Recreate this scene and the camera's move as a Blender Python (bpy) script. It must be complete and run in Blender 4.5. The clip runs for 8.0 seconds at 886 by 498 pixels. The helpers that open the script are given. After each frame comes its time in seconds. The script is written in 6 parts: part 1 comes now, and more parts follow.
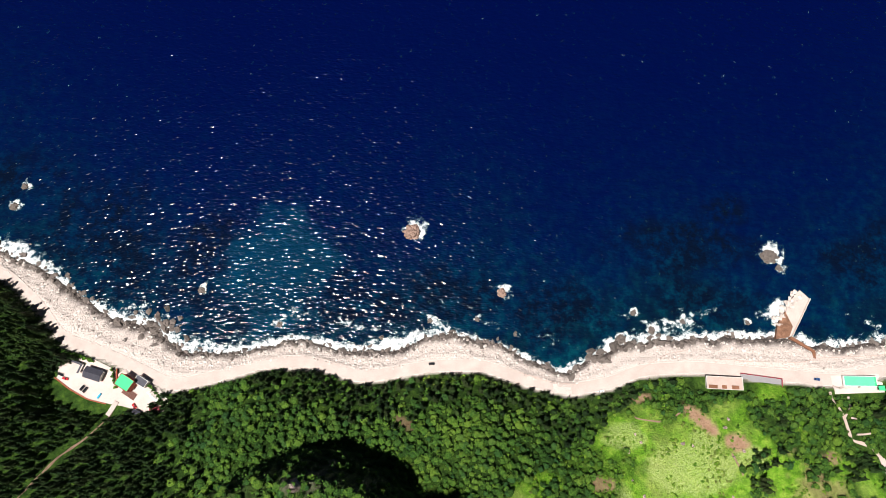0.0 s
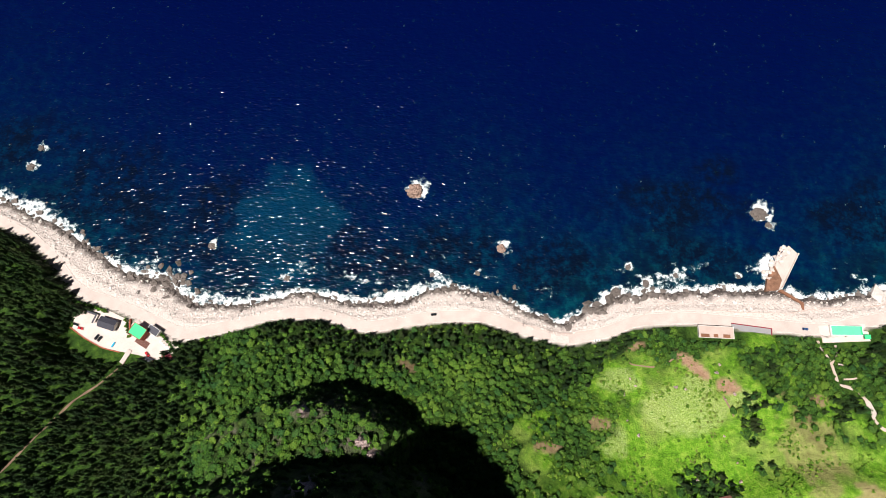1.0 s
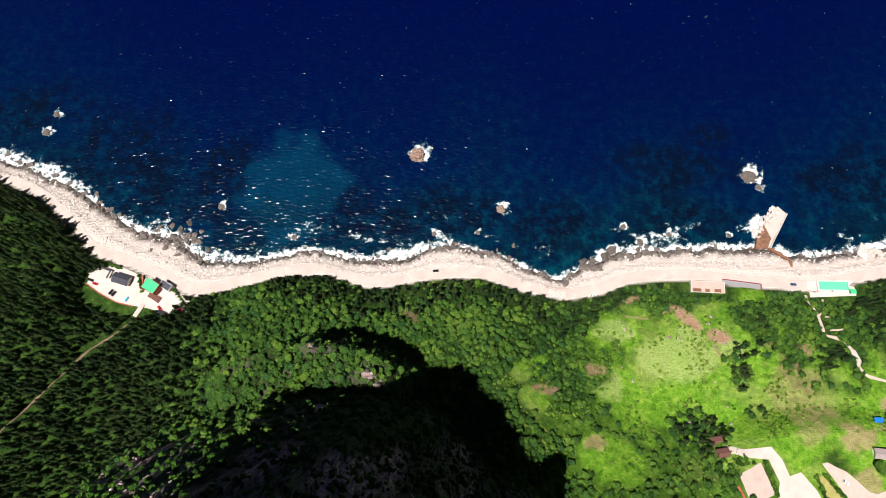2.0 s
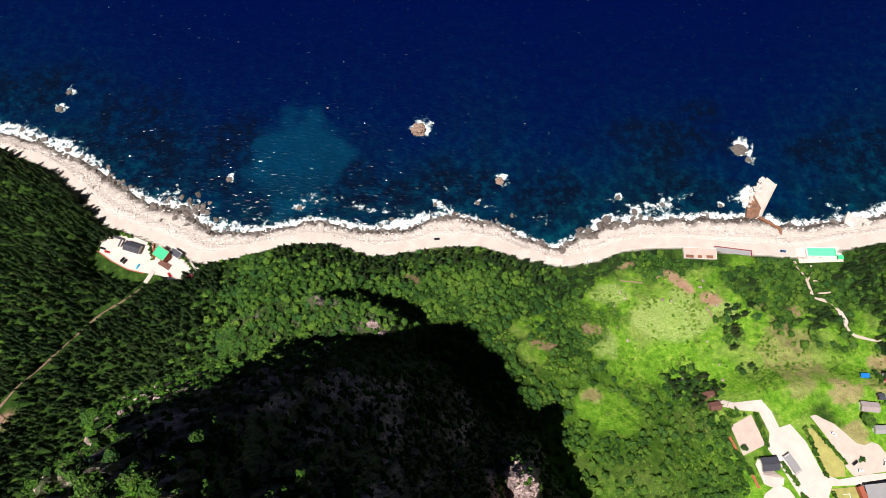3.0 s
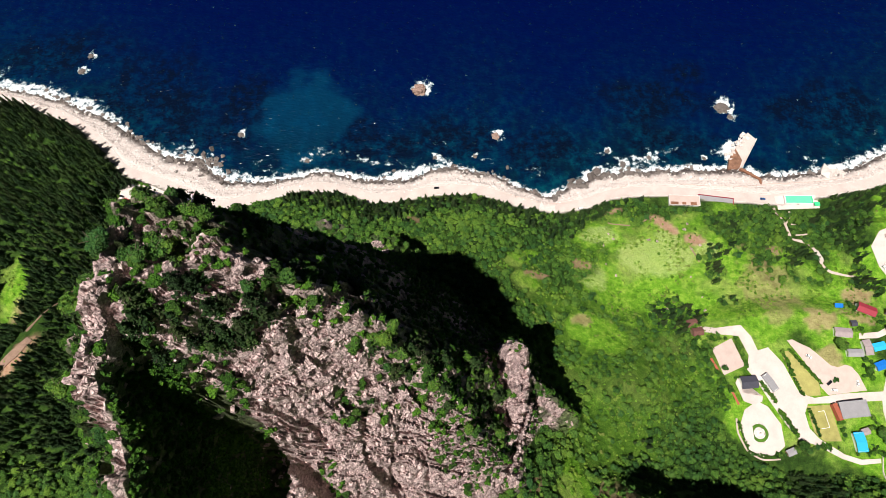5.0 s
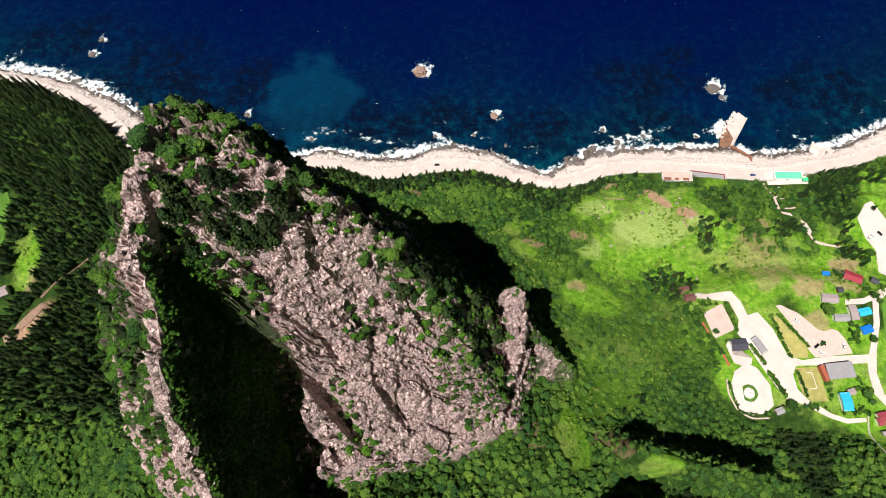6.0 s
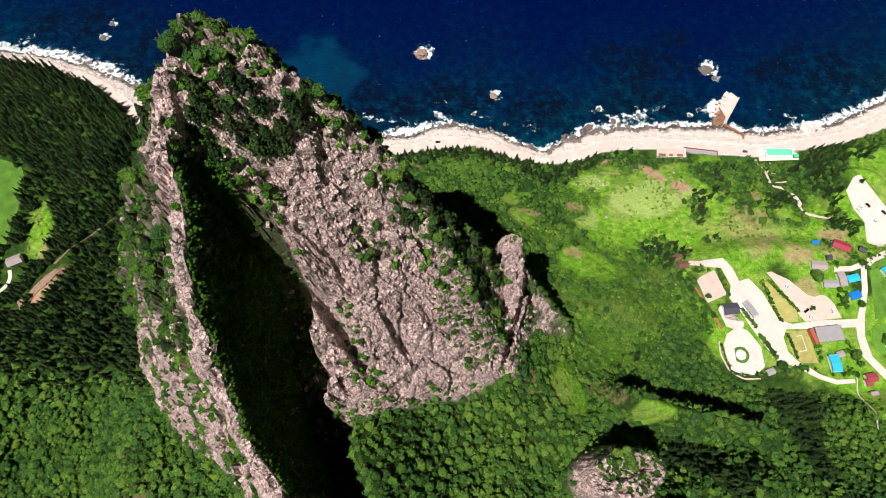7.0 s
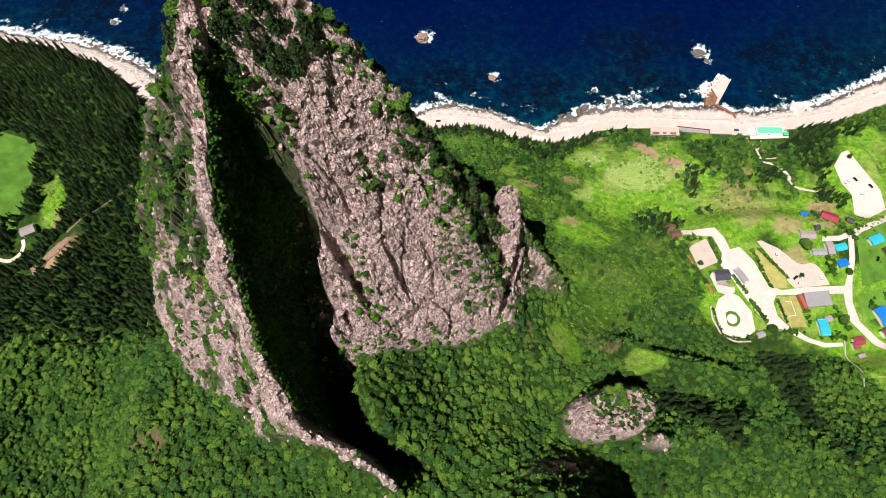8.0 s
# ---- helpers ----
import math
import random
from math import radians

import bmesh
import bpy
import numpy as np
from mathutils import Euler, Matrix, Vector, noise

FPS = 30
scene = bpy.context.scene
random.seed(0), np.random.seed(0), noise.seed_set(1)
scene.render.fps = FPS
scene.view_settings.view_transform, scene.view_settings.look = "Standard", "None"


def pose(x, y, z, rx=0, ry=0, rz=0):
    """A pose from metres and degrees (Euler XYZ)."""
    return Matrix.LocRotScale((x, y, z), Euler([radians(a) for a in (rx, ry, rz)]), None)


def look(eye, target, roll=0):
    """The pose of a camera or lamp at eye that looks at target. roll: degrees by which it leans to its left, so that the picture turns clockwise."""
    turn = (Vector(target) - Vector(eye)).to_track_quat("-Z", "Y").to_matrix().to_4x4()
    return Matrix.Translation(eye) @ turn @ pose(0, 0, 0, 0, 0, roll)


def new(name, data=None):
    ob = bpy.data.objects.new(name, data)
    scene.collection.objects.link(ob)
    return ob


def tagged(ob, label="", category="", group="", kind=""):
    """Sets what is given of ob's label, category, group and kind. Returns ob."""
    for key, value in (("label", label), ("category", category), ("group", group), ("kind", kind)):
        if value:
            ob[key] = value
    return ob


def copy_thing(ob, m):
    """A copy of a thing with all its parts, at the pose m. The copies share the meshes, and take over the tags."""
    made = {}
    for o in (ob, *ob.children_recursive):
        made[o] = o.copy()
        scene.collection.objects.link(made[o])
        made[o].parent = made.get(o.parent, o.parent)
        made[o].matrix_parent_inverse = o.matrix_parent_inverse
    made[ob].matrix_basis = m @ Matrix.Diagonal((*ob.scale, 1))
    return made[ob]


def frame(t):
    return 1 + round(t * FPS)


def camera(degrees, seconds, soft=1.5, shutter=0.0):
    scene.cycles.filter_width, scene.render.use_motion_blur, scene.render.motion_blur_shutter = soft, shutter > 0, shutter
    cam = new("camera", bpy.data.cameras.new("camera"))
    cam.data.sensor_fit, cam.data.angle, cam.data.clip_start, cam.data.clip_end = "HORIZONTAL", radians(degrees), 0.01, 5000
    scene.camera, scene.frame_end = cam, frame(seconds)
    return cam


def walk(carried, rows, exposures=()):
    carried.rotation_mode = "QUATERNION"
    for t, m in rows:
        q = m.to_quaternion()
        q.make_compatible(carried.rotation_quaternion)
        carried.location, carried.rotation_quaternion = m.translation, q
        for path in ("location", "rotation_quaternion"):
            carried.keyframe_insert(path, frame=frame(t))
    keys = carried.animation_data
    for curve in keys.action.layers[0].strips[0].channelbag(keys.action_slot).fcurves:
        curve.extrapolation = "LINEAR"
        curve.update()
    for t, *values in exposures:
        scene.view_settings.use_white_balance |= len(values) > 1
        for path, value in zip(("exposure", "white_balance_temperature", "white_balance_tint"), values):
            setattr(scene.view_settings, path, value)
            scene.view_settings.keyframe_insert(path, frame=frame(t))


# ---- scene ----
cam = camera(72.0, 8.0, soft=0.5)
PATH = [
    (0, (20.541, -122.912, 402.644), (20.541, -122.379, 400.716), -0.2),
    (0.5, (19.747, -142.155, 405.194), (19.747, -141.61, 403.269), -0.2),
    (1, (19.07, -160.799, 407.765), (19.071, -160.242, 405.844), -0.1),
    (1.5, (18.34, -179.127, 410.636), (18.342, -178.562, 408.717), -0.0),
    (3, (16.003, -227.254, 418.785), (16.009, -226.653, 416.877), 0.2),
    (3.5, (16.138, -242.082, 420.764), (16.144, -241.466, 418.861), 0.1),
    (4, (16.461, -256.543, 422.553), (16.466, -255.912, 420.655), 0.0),
    (4.5, (16.718, -271.134, 424.351), (16.722, -270.488, 422.458), -0.0),
    (6, (14.999, -312.528, 432.176), (15.008, -311.853, 430.294), 0.3),
    (6.5, (14.764, -327.16, 433.628), (14.772, -326.472, 431.75), 0.2),
    (7, (14.726, -342.367, 434.84), (14.733, -341.665, 432.967), 0.1),
    (7.5, (14.65, -357.464, 436.167), (14.656, -356.748, 434.3), 0.1),
    (8, (14.372, -373.284, 437.163), (14.379, -372.552, 435.302), 0.1),
]
walk(cam, [(t, look(eye, target, roll)) for t, eye, target, roll in PATH])

# ---- sky, sun, exposure ----
SUN_AZ, SUN_EL = radians(226), radians(68)
world = bpy.data.worlds.new("sky")
scene.world = world
world.use_nodes = True
wn = world.node_tree
sky = wn.nodes.new("ShaderNodeTexSky")
sky.sky_type, sky.sun_disc = "NISHITA", False
sky.altitude, sky.air_density, sky.dust_density = 400, 0.22, 0.0
sky.sun_elevation, sky.sun_rotation = SUN_EL, SUN_AZ
wn.links.new(sky.outputs[0], wn.nodes["Background"].inputs[0])
wn.nodes["Background"].inputs[1].default_value = 0.021
sun_data = bpy.data.lights.new("sun", "SUN")
sun_data.energy, sun_data.angle, sun_data.color = 5.0, radians(0.5), (1.0, 0.95, 0.88)
sun = new("sun", sun_data)
sun_way = Vector((math.sin(SUN_AZ) * math.cos(SUN_EL), math.cos(SUN_AZ) * math.cos(SUN_EL), math.sin(SUN_EL)))
sun.matrix_world = look(sun_way * 1500, (0, 0, 0))
scene.view_settings.exposure = 0.40

# ---- small numeric tools ----
rng = np.random.default_rng(7)


def sm(a, b, v):
    """Smooth step of v from a to b."""
    u = np.clip((np.asarray(v, float) - a) / (b - a), 0, 1)
    return u * u * (3 - 2 * u)


def hash2(i, j, k=0):
    h = (i.astype(np.int64) * 374761393 + j.astype(np.int64) * 668265263 + k * 974634577) & 0x7FFFFFFF
    h = ((h ^ (h >> 13)) * 1274126177) & 0x7FFFFFFF
    h = ((h ^ (h >> 16)) * 1103515245) & 0x7FFFFFFF
    return ((h >> 7) & 0xFFFF) / 65535.0


def vnoise(x, y, k=0):
    """Value noise, -1 to 1, about one bump a unit."""
    x, y = np.asarray(x, float), np.asarray(y, float)
    i, j = np.floor(x), np.floor(y)
    u, v = x - i, y - j
    u, v = u * u * (3 - 2 * u), v * v * (3 - 2 * v)
    a, b = hash2(i, j, k), hash2(i + 1, j, k)
    c, d = hash2(i, j + 1, k), hash2(i + 1, j + 1, k)
    return 2 * (a + (b - a) * u + (c - a) * v + (a - b - c + d) * u * v) - 1


def fbm(x, y, k=0, octaves=4):
    s, a, f = 0, 1.0, 1.0
    for o in range(octaves):
        s = s + a * vnoise(x * f + 17.3 * o, y * f - 9.1 * o, k + o)
        a, f = a * 0.5, f * 2.03
    return s / 1.9


def blocks(x, y, size, k=0, joint=0.0):
    """Broken rock: each cell of a jittered grid has its own level and tilt; joints between the cells are cut in."""
    x, y = np.asarray(x, float) / size, np.asarray(y, float) / size
    i0, j0 = np.floor(x), np.floor(y)
    best, second, level = np.full(x.shape, 9.0), np.full(x.shape, 9.0), np.zeros(x.shape)
    for di in (-1, 0, 1):
        for dj in (-1, 0, 1):
            i, j = i0 + di, j0 + dj
            dx, dy = x - i - hash2(i, j, k), y - j - hash2(i, j, k + 1)
            d = dx * dx + dy * dy
            mine = 2 * hash2(i, j, k + 2) - 1 + dx * (hash2(i, j, k + 3) - 0.5) * 1.6 + dy * (hash2(i, j, k + 4) - 0.5) * 1.6
            level = np.where(d < best, mine, level)
            second = np.where(d < best, best, np.minimum(second, d))
            best = np.minimum(best, d)
    return level - joint * np.exp(-(np.sqrt(second) - np.sqrt(best)) / 0.12)


def smin(a, b, r):
    h = np.clip(0.5 + 0.5 * (b - a) / r, 0, 1)
    return b + (a - b) * h - r * h * (1 - h)


def smax(a, b, r):
    return -smin(-a, -b, r)


# ---- the lie of the land ----
WATER = np.array([(-900, 150), (-500, 40), (-368, 8), (-300, -5), (-252, -26), (-220, -46), (-195, -60), (-172, -63), (-147, -83), (-112, -83), (-78, -73),
                  (-44, -80), (-10, -80), (22, -70), (56, -77), (82, -90), (100, -95), (122, -83), (142, -77), (175, -73), (212, -73), (242, -73),
                  (267, -79), (310, -78), (340, -71), (363, -61), (396, -46), (470, -20), (900, 120)], float)
INNER = np.array([(-900, 120), (-500, 20), (-372, -5), (-320, -14), (-272, -34), (-246, -55), (-227, -78), (-205, -85), (-178, -96), (-153, -108), (-125, -102), (-94, -93),
                  (-61, -93), (-32, -103), (12, -96), (44, -95), (73, -105), (101, -111), (127, -107), (146, -99), (182, -97), (242, -103),
                  (270, -106), (343, -92), (386, -76), (470, -45), (900, 95)], float)


def along(table, x):
    """A rounded line through a few points."""
    x = np.asarray(x, float)
    return (np.interp(x - 4, table[:, 0], table[:, 1]) + np.interp(x, table[:, 0], table[:, 1]) + np.interp(x + 4, table[:, 0], table[:, 1])) / 3


def shore_y(x):
    return along(WATER, x) + 1.6 * vnoise(np.asarray(x) / 9.0, np.zeros(np.shape(x)), 3) + 0.9 * vnoise(np.asarray(x) / 3.1, np.zeros(np.shape(x)), 4)


def inner_y(x):
    return along(INNER, x)


CREST_Y = np.array([-385, -370, -360, -353, -342, -334.6, -327, -320, -310, -302, -291.6, -280.5, -269, -255, -233, -228], float)
CREST_X = np.array([6, -6, -20, -35, -41.5, -45, -48.3, -48.8, -49.6, -50.6, -50.6, -50, -50.4, -51, -48, -47], float)
CREST_X = CREST_X - np.interp(CREST_Y, [-310, -280], [1.8, 0.2])
CREST_Z = np.array([170, 194, 206, 217, 222, 231.5, 242, 251, 264.5, 276, 290, 302, 311, 317, 314, 302], float)
LIP_Y = np.array([-350, -330, -315, -307, -299, -289, -282, -276, -270, -262], float)
LIP_X = np.array([-16, -25, -31, -30.8, -31, -31.4, -31.6, -32.2, -35, -44], float)


def crest_x(y):
    """Where the thin crest runs, with its small bends."""
    return np.interp(y, CREST_Y, CREST_X) + 1.3 * vnoise(y / 6.0, y * 0, 52)


def seg(x, y, ax, ay, bx, by):
    """Distance from a line piece, and how far along it."""
    ux, uy = bx - ax, by - ay
    t = np.clip(((x - ax) * ux + (y - ay) * uy) / (ux * ux + uy * uy), 0, 1)
    return np.hypot(x - ax - t * ux, y - ay - t * uy), t


def base_height(x, y):
    """Shore, road shelf and slopes, without the peak."""
    ys, yi = shore_y(x), inner_y(x)
    d = yi - y
    wide = np.maximum(ys - yi, 6)
    u = (ys - y) / wide
    beach = np.where(u < 0, u * 9, 3.6 * np.clip(u / 0.45, 0, 1) ** 0.8 + 1.4 * sm(0.4, 0.55, u))
    east, west = sm(60, 190, x), sm(-120, -190, x)
    mid = (1 - east) * (1 - west)
    dd = np.maximum(d, 0)
    e = 1 - np.exp(-dd / 50)
    up = mid * (35 * e + np.where(x > 0, 1, 1) * 0.45 * dd) + east * (27 * e + 5.5 * (dd / 100) ** 2.3) + west * (18 * e + 0.20 * dd)
    up = up - (sm(40, 95, x) * (1 - sm(110, 190, x))) * 0.16 * dd * (1 - sm(120, 230, dd))
    v, t = seg(x, y, -186, -112, -290, -222)
    up = up - 11 * np.exp(-(v / 20) ** 2) * sm(0, 25, dd)
    # wooded spurs behind the village
    for ax, ay, bx, by, high, r in ((112, -354, 165, -348, 30, 18), (108, -306, 186, -322, 36, 9), (165, -348, 260, -372, 26, 26)):
        v, t = seg(x, y, ax, ay, bx, by)
        up = up + high * np.exp(-(v / r) ** 2)
    up = up + 38 * np.exp(-(np.hypot(x + 20, y + 342) / 36) ** 2)
    # a ravine along the foot of the crest, a swell above the village, lower ground behind the western wood
    e = x - np.interp(y, CREST_Y, CREST_X)
    up = up - 46 * sm(1, 6, e) * sm(30, 17, e) * sm(-296, -314, y) * sm(-374, -358, y)
    up = up + 20 * np.exp(-((x - 128) / 34) ** 2 - ((y + 246) / 34) ** 2) - 15 * np.exp(-((x - 66) / 20) ** 2 - ((y + 346) / 24) ** 2)
    up = up - 14 * sm(-235, -275, x) * sm(15, 70, dd)
    up = up + 0.05 * dd * fbm(x / 45, y / 45, 21, 3) * (1 - 0.7 * sm(150, 200, x))
    # level yards
    for cx, cy, rx, ry, z, tip in FLATS:
        k = sm(1.3, 0.95, (np.abs((x - cx) / rx) ** 3 + np.abs((y - cy) / ry) ** 3) ** (1 / 3))
        up = up + (z + tip * (x - cx) - 5 - up) * k
    return np.where(d > 0, 5 + up, beach)


FLATS = ((-190, -103, 38, 18, 6.2, 0), (288, -106, 24, 9, 6.5, 0), (197, -103, 16, 7, 6.2, 0), (328, -158, 18, 30, 28, 0.05), (250, -246, 68, 50, 42.5, -0.085))


def north_wall(x, y):
    xe = np.maximum(x + 18, 0)
    up = 110 + 18 * sm(-22, -34, x)
    return np.minimum(up - 2.41 * (y + 167) - 2.3 * xe - 0.9 * np.minimum(x + 18, 0), 112 - 3.9 * (y + 180) - 1.9 * xe)


def sunny_face(x, y):
    return 288 - 1.08 * (x + 18) + 1.69 * (y + 252)


def lee_side(x, y):
    return sm(0, 14, sunny_face(x, y) - north_wall(x, y)) * (x > -60)


def peak_height(x, y):
    """The rock peak: a sunny tilted face, a steep shaded north wall, a western flank and a thin crest."""
    wob = 5 * fbm(x / 26, y / 26, 40, 3)
    face, north = sunny_face(x, y) + wob, north_wall(x, y) + wob
    nw = 300 - 3.6 * (y + 228) + 1.2 * np.minimum(x + 52, 0) + wob
    cx, cz = crest_x(y), np.interp(y, CREST_Y, CREST_Z)
    cz = cz + 2.2 * vnoise(y / 5.0, y * 0, 53)
    w = np.maximum(cx - x, 0)
    west = cz - 1.85 * np.minimum(w, 32) - 1.8 * np.clip(w - 32, 0, 28) - 3.6 * np.maximum(w - 60, 0) + 0.6 * wob
    end = 202 - 2.7 * (x - 28) + wob
    body = smin(smin(smin(face, north, 5), nw, 5), end, 6)
    body = smin(body, 311 + wob, 8)
    body = body - 2.2 * np.maximum(-312 - y + 0.15 * (x + 10) + 4 * fbm(x / 11, y / 11, 58, 3), 0)
    body = np.where(x < cx, np.minimum(body, west), body)
    # the deep gully behind the crest
    lip = np.interp(y, LIP_Y, LIP_X) + 1.5 * vnoise(y / 5.0, y * 0, 54)
    gully = cz - 84 * sm(-261, -286, y) + 14 * np.maximum(x - lip, 0)
    body = np.where((x > cx) & (y < -263), np.minimum(body, gully), body)
    e = np.maximum(x - cx, 0)
    blade = np.where(x < cx, west, cz - 0.8 * np.minimum(e, 2.4) - 13.0 * np.maximum(e - 2.4, 0))
    blade = np.where(y > -236, body, np.where(y < -378, -50, blade))
    body = np.maximum(body, blade)
    # two crags on the spur behind
    k = (np.abs(x - 93 - 0.25 * (y + 341)) / 18) ** 2.4 + (np.abs(y + 342) / 11) ** 2.4 + 0.25 * fbm(x / 9, y / 9, 57, 3)
    body = np.maximum(body, 160 + 0.5 * wob + 0.25 * np.clip(-331 - y, 0, 28) - 34 * np.maximum(k - 0.7, 0) ** 0.8)
    body = np.maximum(body, 164 - 2.6 * np.maximum(np.hypot(x - 109, (y + 355) * 1.4) - 3, 0) + wob)
    # unseen cone south of the view, added to cast shadow on the spur
    body = np.maximum(body, 262 - 2.9 * np.hypot(x - 60, y + 400) + wob)
    # a green step below the north wall
    rim = -152 - 0.006 * (x + 51) ** 2 + 3 * fbm(x / 12, y / 12, 55, 3)
    step = np.minimum(np.minimum(98 + 0.45 * (-165 - y), 94 + 4 * (rim - y)), np.minimum(96 + 1.3 * (x + 96), 104 - 2.2 * (x + 12)))
    body = np.where(y > -215, np.maximum(body, step + 0.5 * wob), body)
    for cx2, cy2, top, r in CRAGS:
        v = np.hypot(x - cx2, (y - cy2) * 1.5)
        body = np.maximum(body, top - 0.3 * np.minimum(v, r) - 3.0 * np.maximum(v - r, 0) + 0.8 * wob)
    # the pinnacle on the eastern shoulder and the slab that leans on it
    v, t = seg(x, y, 47, -243, 49, -262)
    body = np.maximum(body, 178 - 9 * t - 0.5 * np.minimum(v, 4) - 4.5 * np.maximum(v - 4, 0) + 0.4 * wob)
    v, t = seg(x, y, 49, -262, 43, -294)
    body = np.maximum(body, 168 - 22 * t - 1.2 * np.minimum(v, 3) - 3.6 * np.maximum(v - 3, 0) + 0.4 * wob)
    v, t = seg(x, y, 54, -251, 84, -265)
    side = ((54 - x) * 14 + (-251 - y) * 30) / 33.1
    body = np.maximum(body, 160 - 50 * t - np.where((side > 0) & (t < 0.99), 1.35, 3.6) * np.maximum(v - 0.6, 0) + 0.5 * wob)
    return body


CRAGS = ((-53, -154, 103, 3.5), (-20, -168, 106, 2.5), (-15, -174, 107, 2), (-58, -192, 158, 2), (-40, -186, 128, 2))


def crag(x, y):
    """Bare knobs of rock on the green step."""
    return np.max([sm(r + 3.5, r + 0.5, np.hypot(x - a, (y - b) * 1.5) + 2 * fbm(x / 5, y / 2.5, 59, 3) * 2) for a, b, top, r in CRAGS], axis=0)


def gully_shade(x, y):
    """Where scrub colour and added foliage darken the deep gully in place of shade."""
    e = x - crest_x(y)
    inside = sm(2.1, 2.5, e) * sm(0.5, -0.5, x - np.interp(y, LIP_Y, LIP_X)) * sm(-262, -270, y) * sm(-356, -350, y)
    return inside * sm(-0.75, -0.5, fbm(x / 4, y / 4, 123, 3))


def flank_wedge(x, y):
    """Bare slabs low on the western flank, opening towards the crest further down, with bushes in the cracks."""
    west = np.interp(y, CREST_Y, CREST_X) - x
    edge = 7 * fbm(x / 10, y / 10, 125, 3)
    wedge = sm(-4, 4, west - 30 - 1.0 * (y + 285) + edge) * sm(66, 58, west + edge) * sm(-274, -286, y) * sm(-356, -348, y)
    return wedge * (1 - sm(0.18, 0.32, fbm(x / 6, y / 8, 126, 3)))


def western_green(x, y):
    """Bushes on the western flank, with the rock showing along the crest, in ribs and on the lower wedge."""
    west = np.interp(y, CREST_Y, CREST_X) - x
    bare = flank_wedge(x, y)
    rib = sm(0.14, 0.3, fbm(x / 7, y / 11, 108, 3))
    return sm(3.0, 6.0, west + 3 * fbm(x / 6, y / 6, 118, 2)) * (x < 0) * (1 - 0.92 * bare) * (1 - 0.8 * rib * sm(62, 50, west))


def rocky(x, y):
    """How bare the rock is, 0 to 1."""
    pk, bs = peak_height(x, y), base_height(x, y)
    return sm(-2, 14, pk - bs)


CLEFTS = ((-27, -285, -15, -303, 16, 2), (-33, -279, -31, -285, 9, 1.4), (-30, -300, -23, -309, 10, 1.6), (55, -258, 43, -296, 14, 1.5), (-8, -283, 3, -299, 6, 1.2), (8, -280, 12, -292, 5, 1.1), (-22, -272, -17, -281, 5, 1.1), (-2, -289, 4, -296, 5, 1.3))


def ground_height(x, y, fine=True):
    x, y = np.asarray(x, float), np.asarray(y, float)
    bs, pk = base_height(x, y), peak_height(x, y)
    z = smax(bs, pk, 10)
    if fine:
        r = sm(0, 18, pk - bs)
        r = r * (1 - 0.75 * sm(-205, -190, y))
        e = x - np.interp(y, CREST_Y, CREST_X)
        r = r * (1 - 0.75 * sm(0.5, 2, e) * sm(13, 8, e) * sm(-250, -262, y)) * (1 - 0.45 * sm(5, 2, np.abs(e)))
        u, v = 0.84 * x + 0.54 * y, 2.0 * (-0.54 * x + 0.84 * y)
        wu, wv = u + 1.6 * fbm(u / 7, v / 7, 86, 2), v + 1.6 * fbm(u / 7, v / 7, 87, 2)
        slabby = sm(-268, -288, y + 8 * fbm(x / 14, y / 14, 88, 2))
        z = z + r * (4.2 * blocks(wu * 0.8, wv * 0.7, 11, 60, 0.5) * (1 - 0.5 * sm(-258, -244, y)) + (2.7 - 0.7 * slabby) * blocks(wu + 0.3 * wv, wv * (1 - 0.45 * slabby), 4.6, 70, 0.7) + (1.5 - 0.5 * slabby) * blocks(wu - 0.2 * wv, wv, 2.3, 75, 0.8) + 0.7 * fbm(x / 4, y / 4, 85, 3))
        for ax, ay, bx, by, deep, half in CLEFTS:
            k, t = seg(x, y, ax, ay, bx, by)
            k = k + 0.7 * fbm(x / 3, y / 3, 89, 2)
            z = z - r * deep * sm(half * 1.6, half * 0.5, k) * np.sqrt(np.clip(4 * t * (1 - t) + 0.15, 0, 1))
    return z


# ---- materials ----
def material(name, rough=0.9, spec=0.3):
    m = bpy.data.materials.new(name)
    m.use_nodes = True
    b = m.node_tree.nodes["Principled BSDF"]
    b.inputs["Roughness"].default_value = rough
    b.inputs["Specular IOR Level"].default_value = spec
    return m, m.node_tree, b


def node(nt, kind, **inputs):
    n = nt.nodes.new(kind)
    for key, value in inputs.items():
        s = n.inputs[key.replace("_", " ")]
        if isinstance(value, bpy.types.NodeSocket):
            nt.links.new(value, s)
        else:
            s.default_value = value
    return n


def wpos(nt):
    return nt.nodes.new("ShaderNodeNewGeometry").outputs["Position"]


def noise_tex(nt, vec, scale, detail=4.0, rough=0.55):
    n = node(nt, "ShaderNodeTexNoise", Vector=vec, Scale=scale, Detail=detail, Roughness=rough)
    return n.outputs["Fac"]


def ramp(nt, fac, stops):
    n = nt.nodes.new("ShaderNodeValToRGB")
    els = n.color_ramp.elements
    while len(els) < len(stops):
        els.new(0.5)
    for e, (p, c) in zip(els, stops):
        e.position, e.color = p, (c, c, c, 1) if isinstance(c, (int, float)) else (*c, 1)
    nt.links.new(fac, n.inputs[0])
    return n.outputs[0]


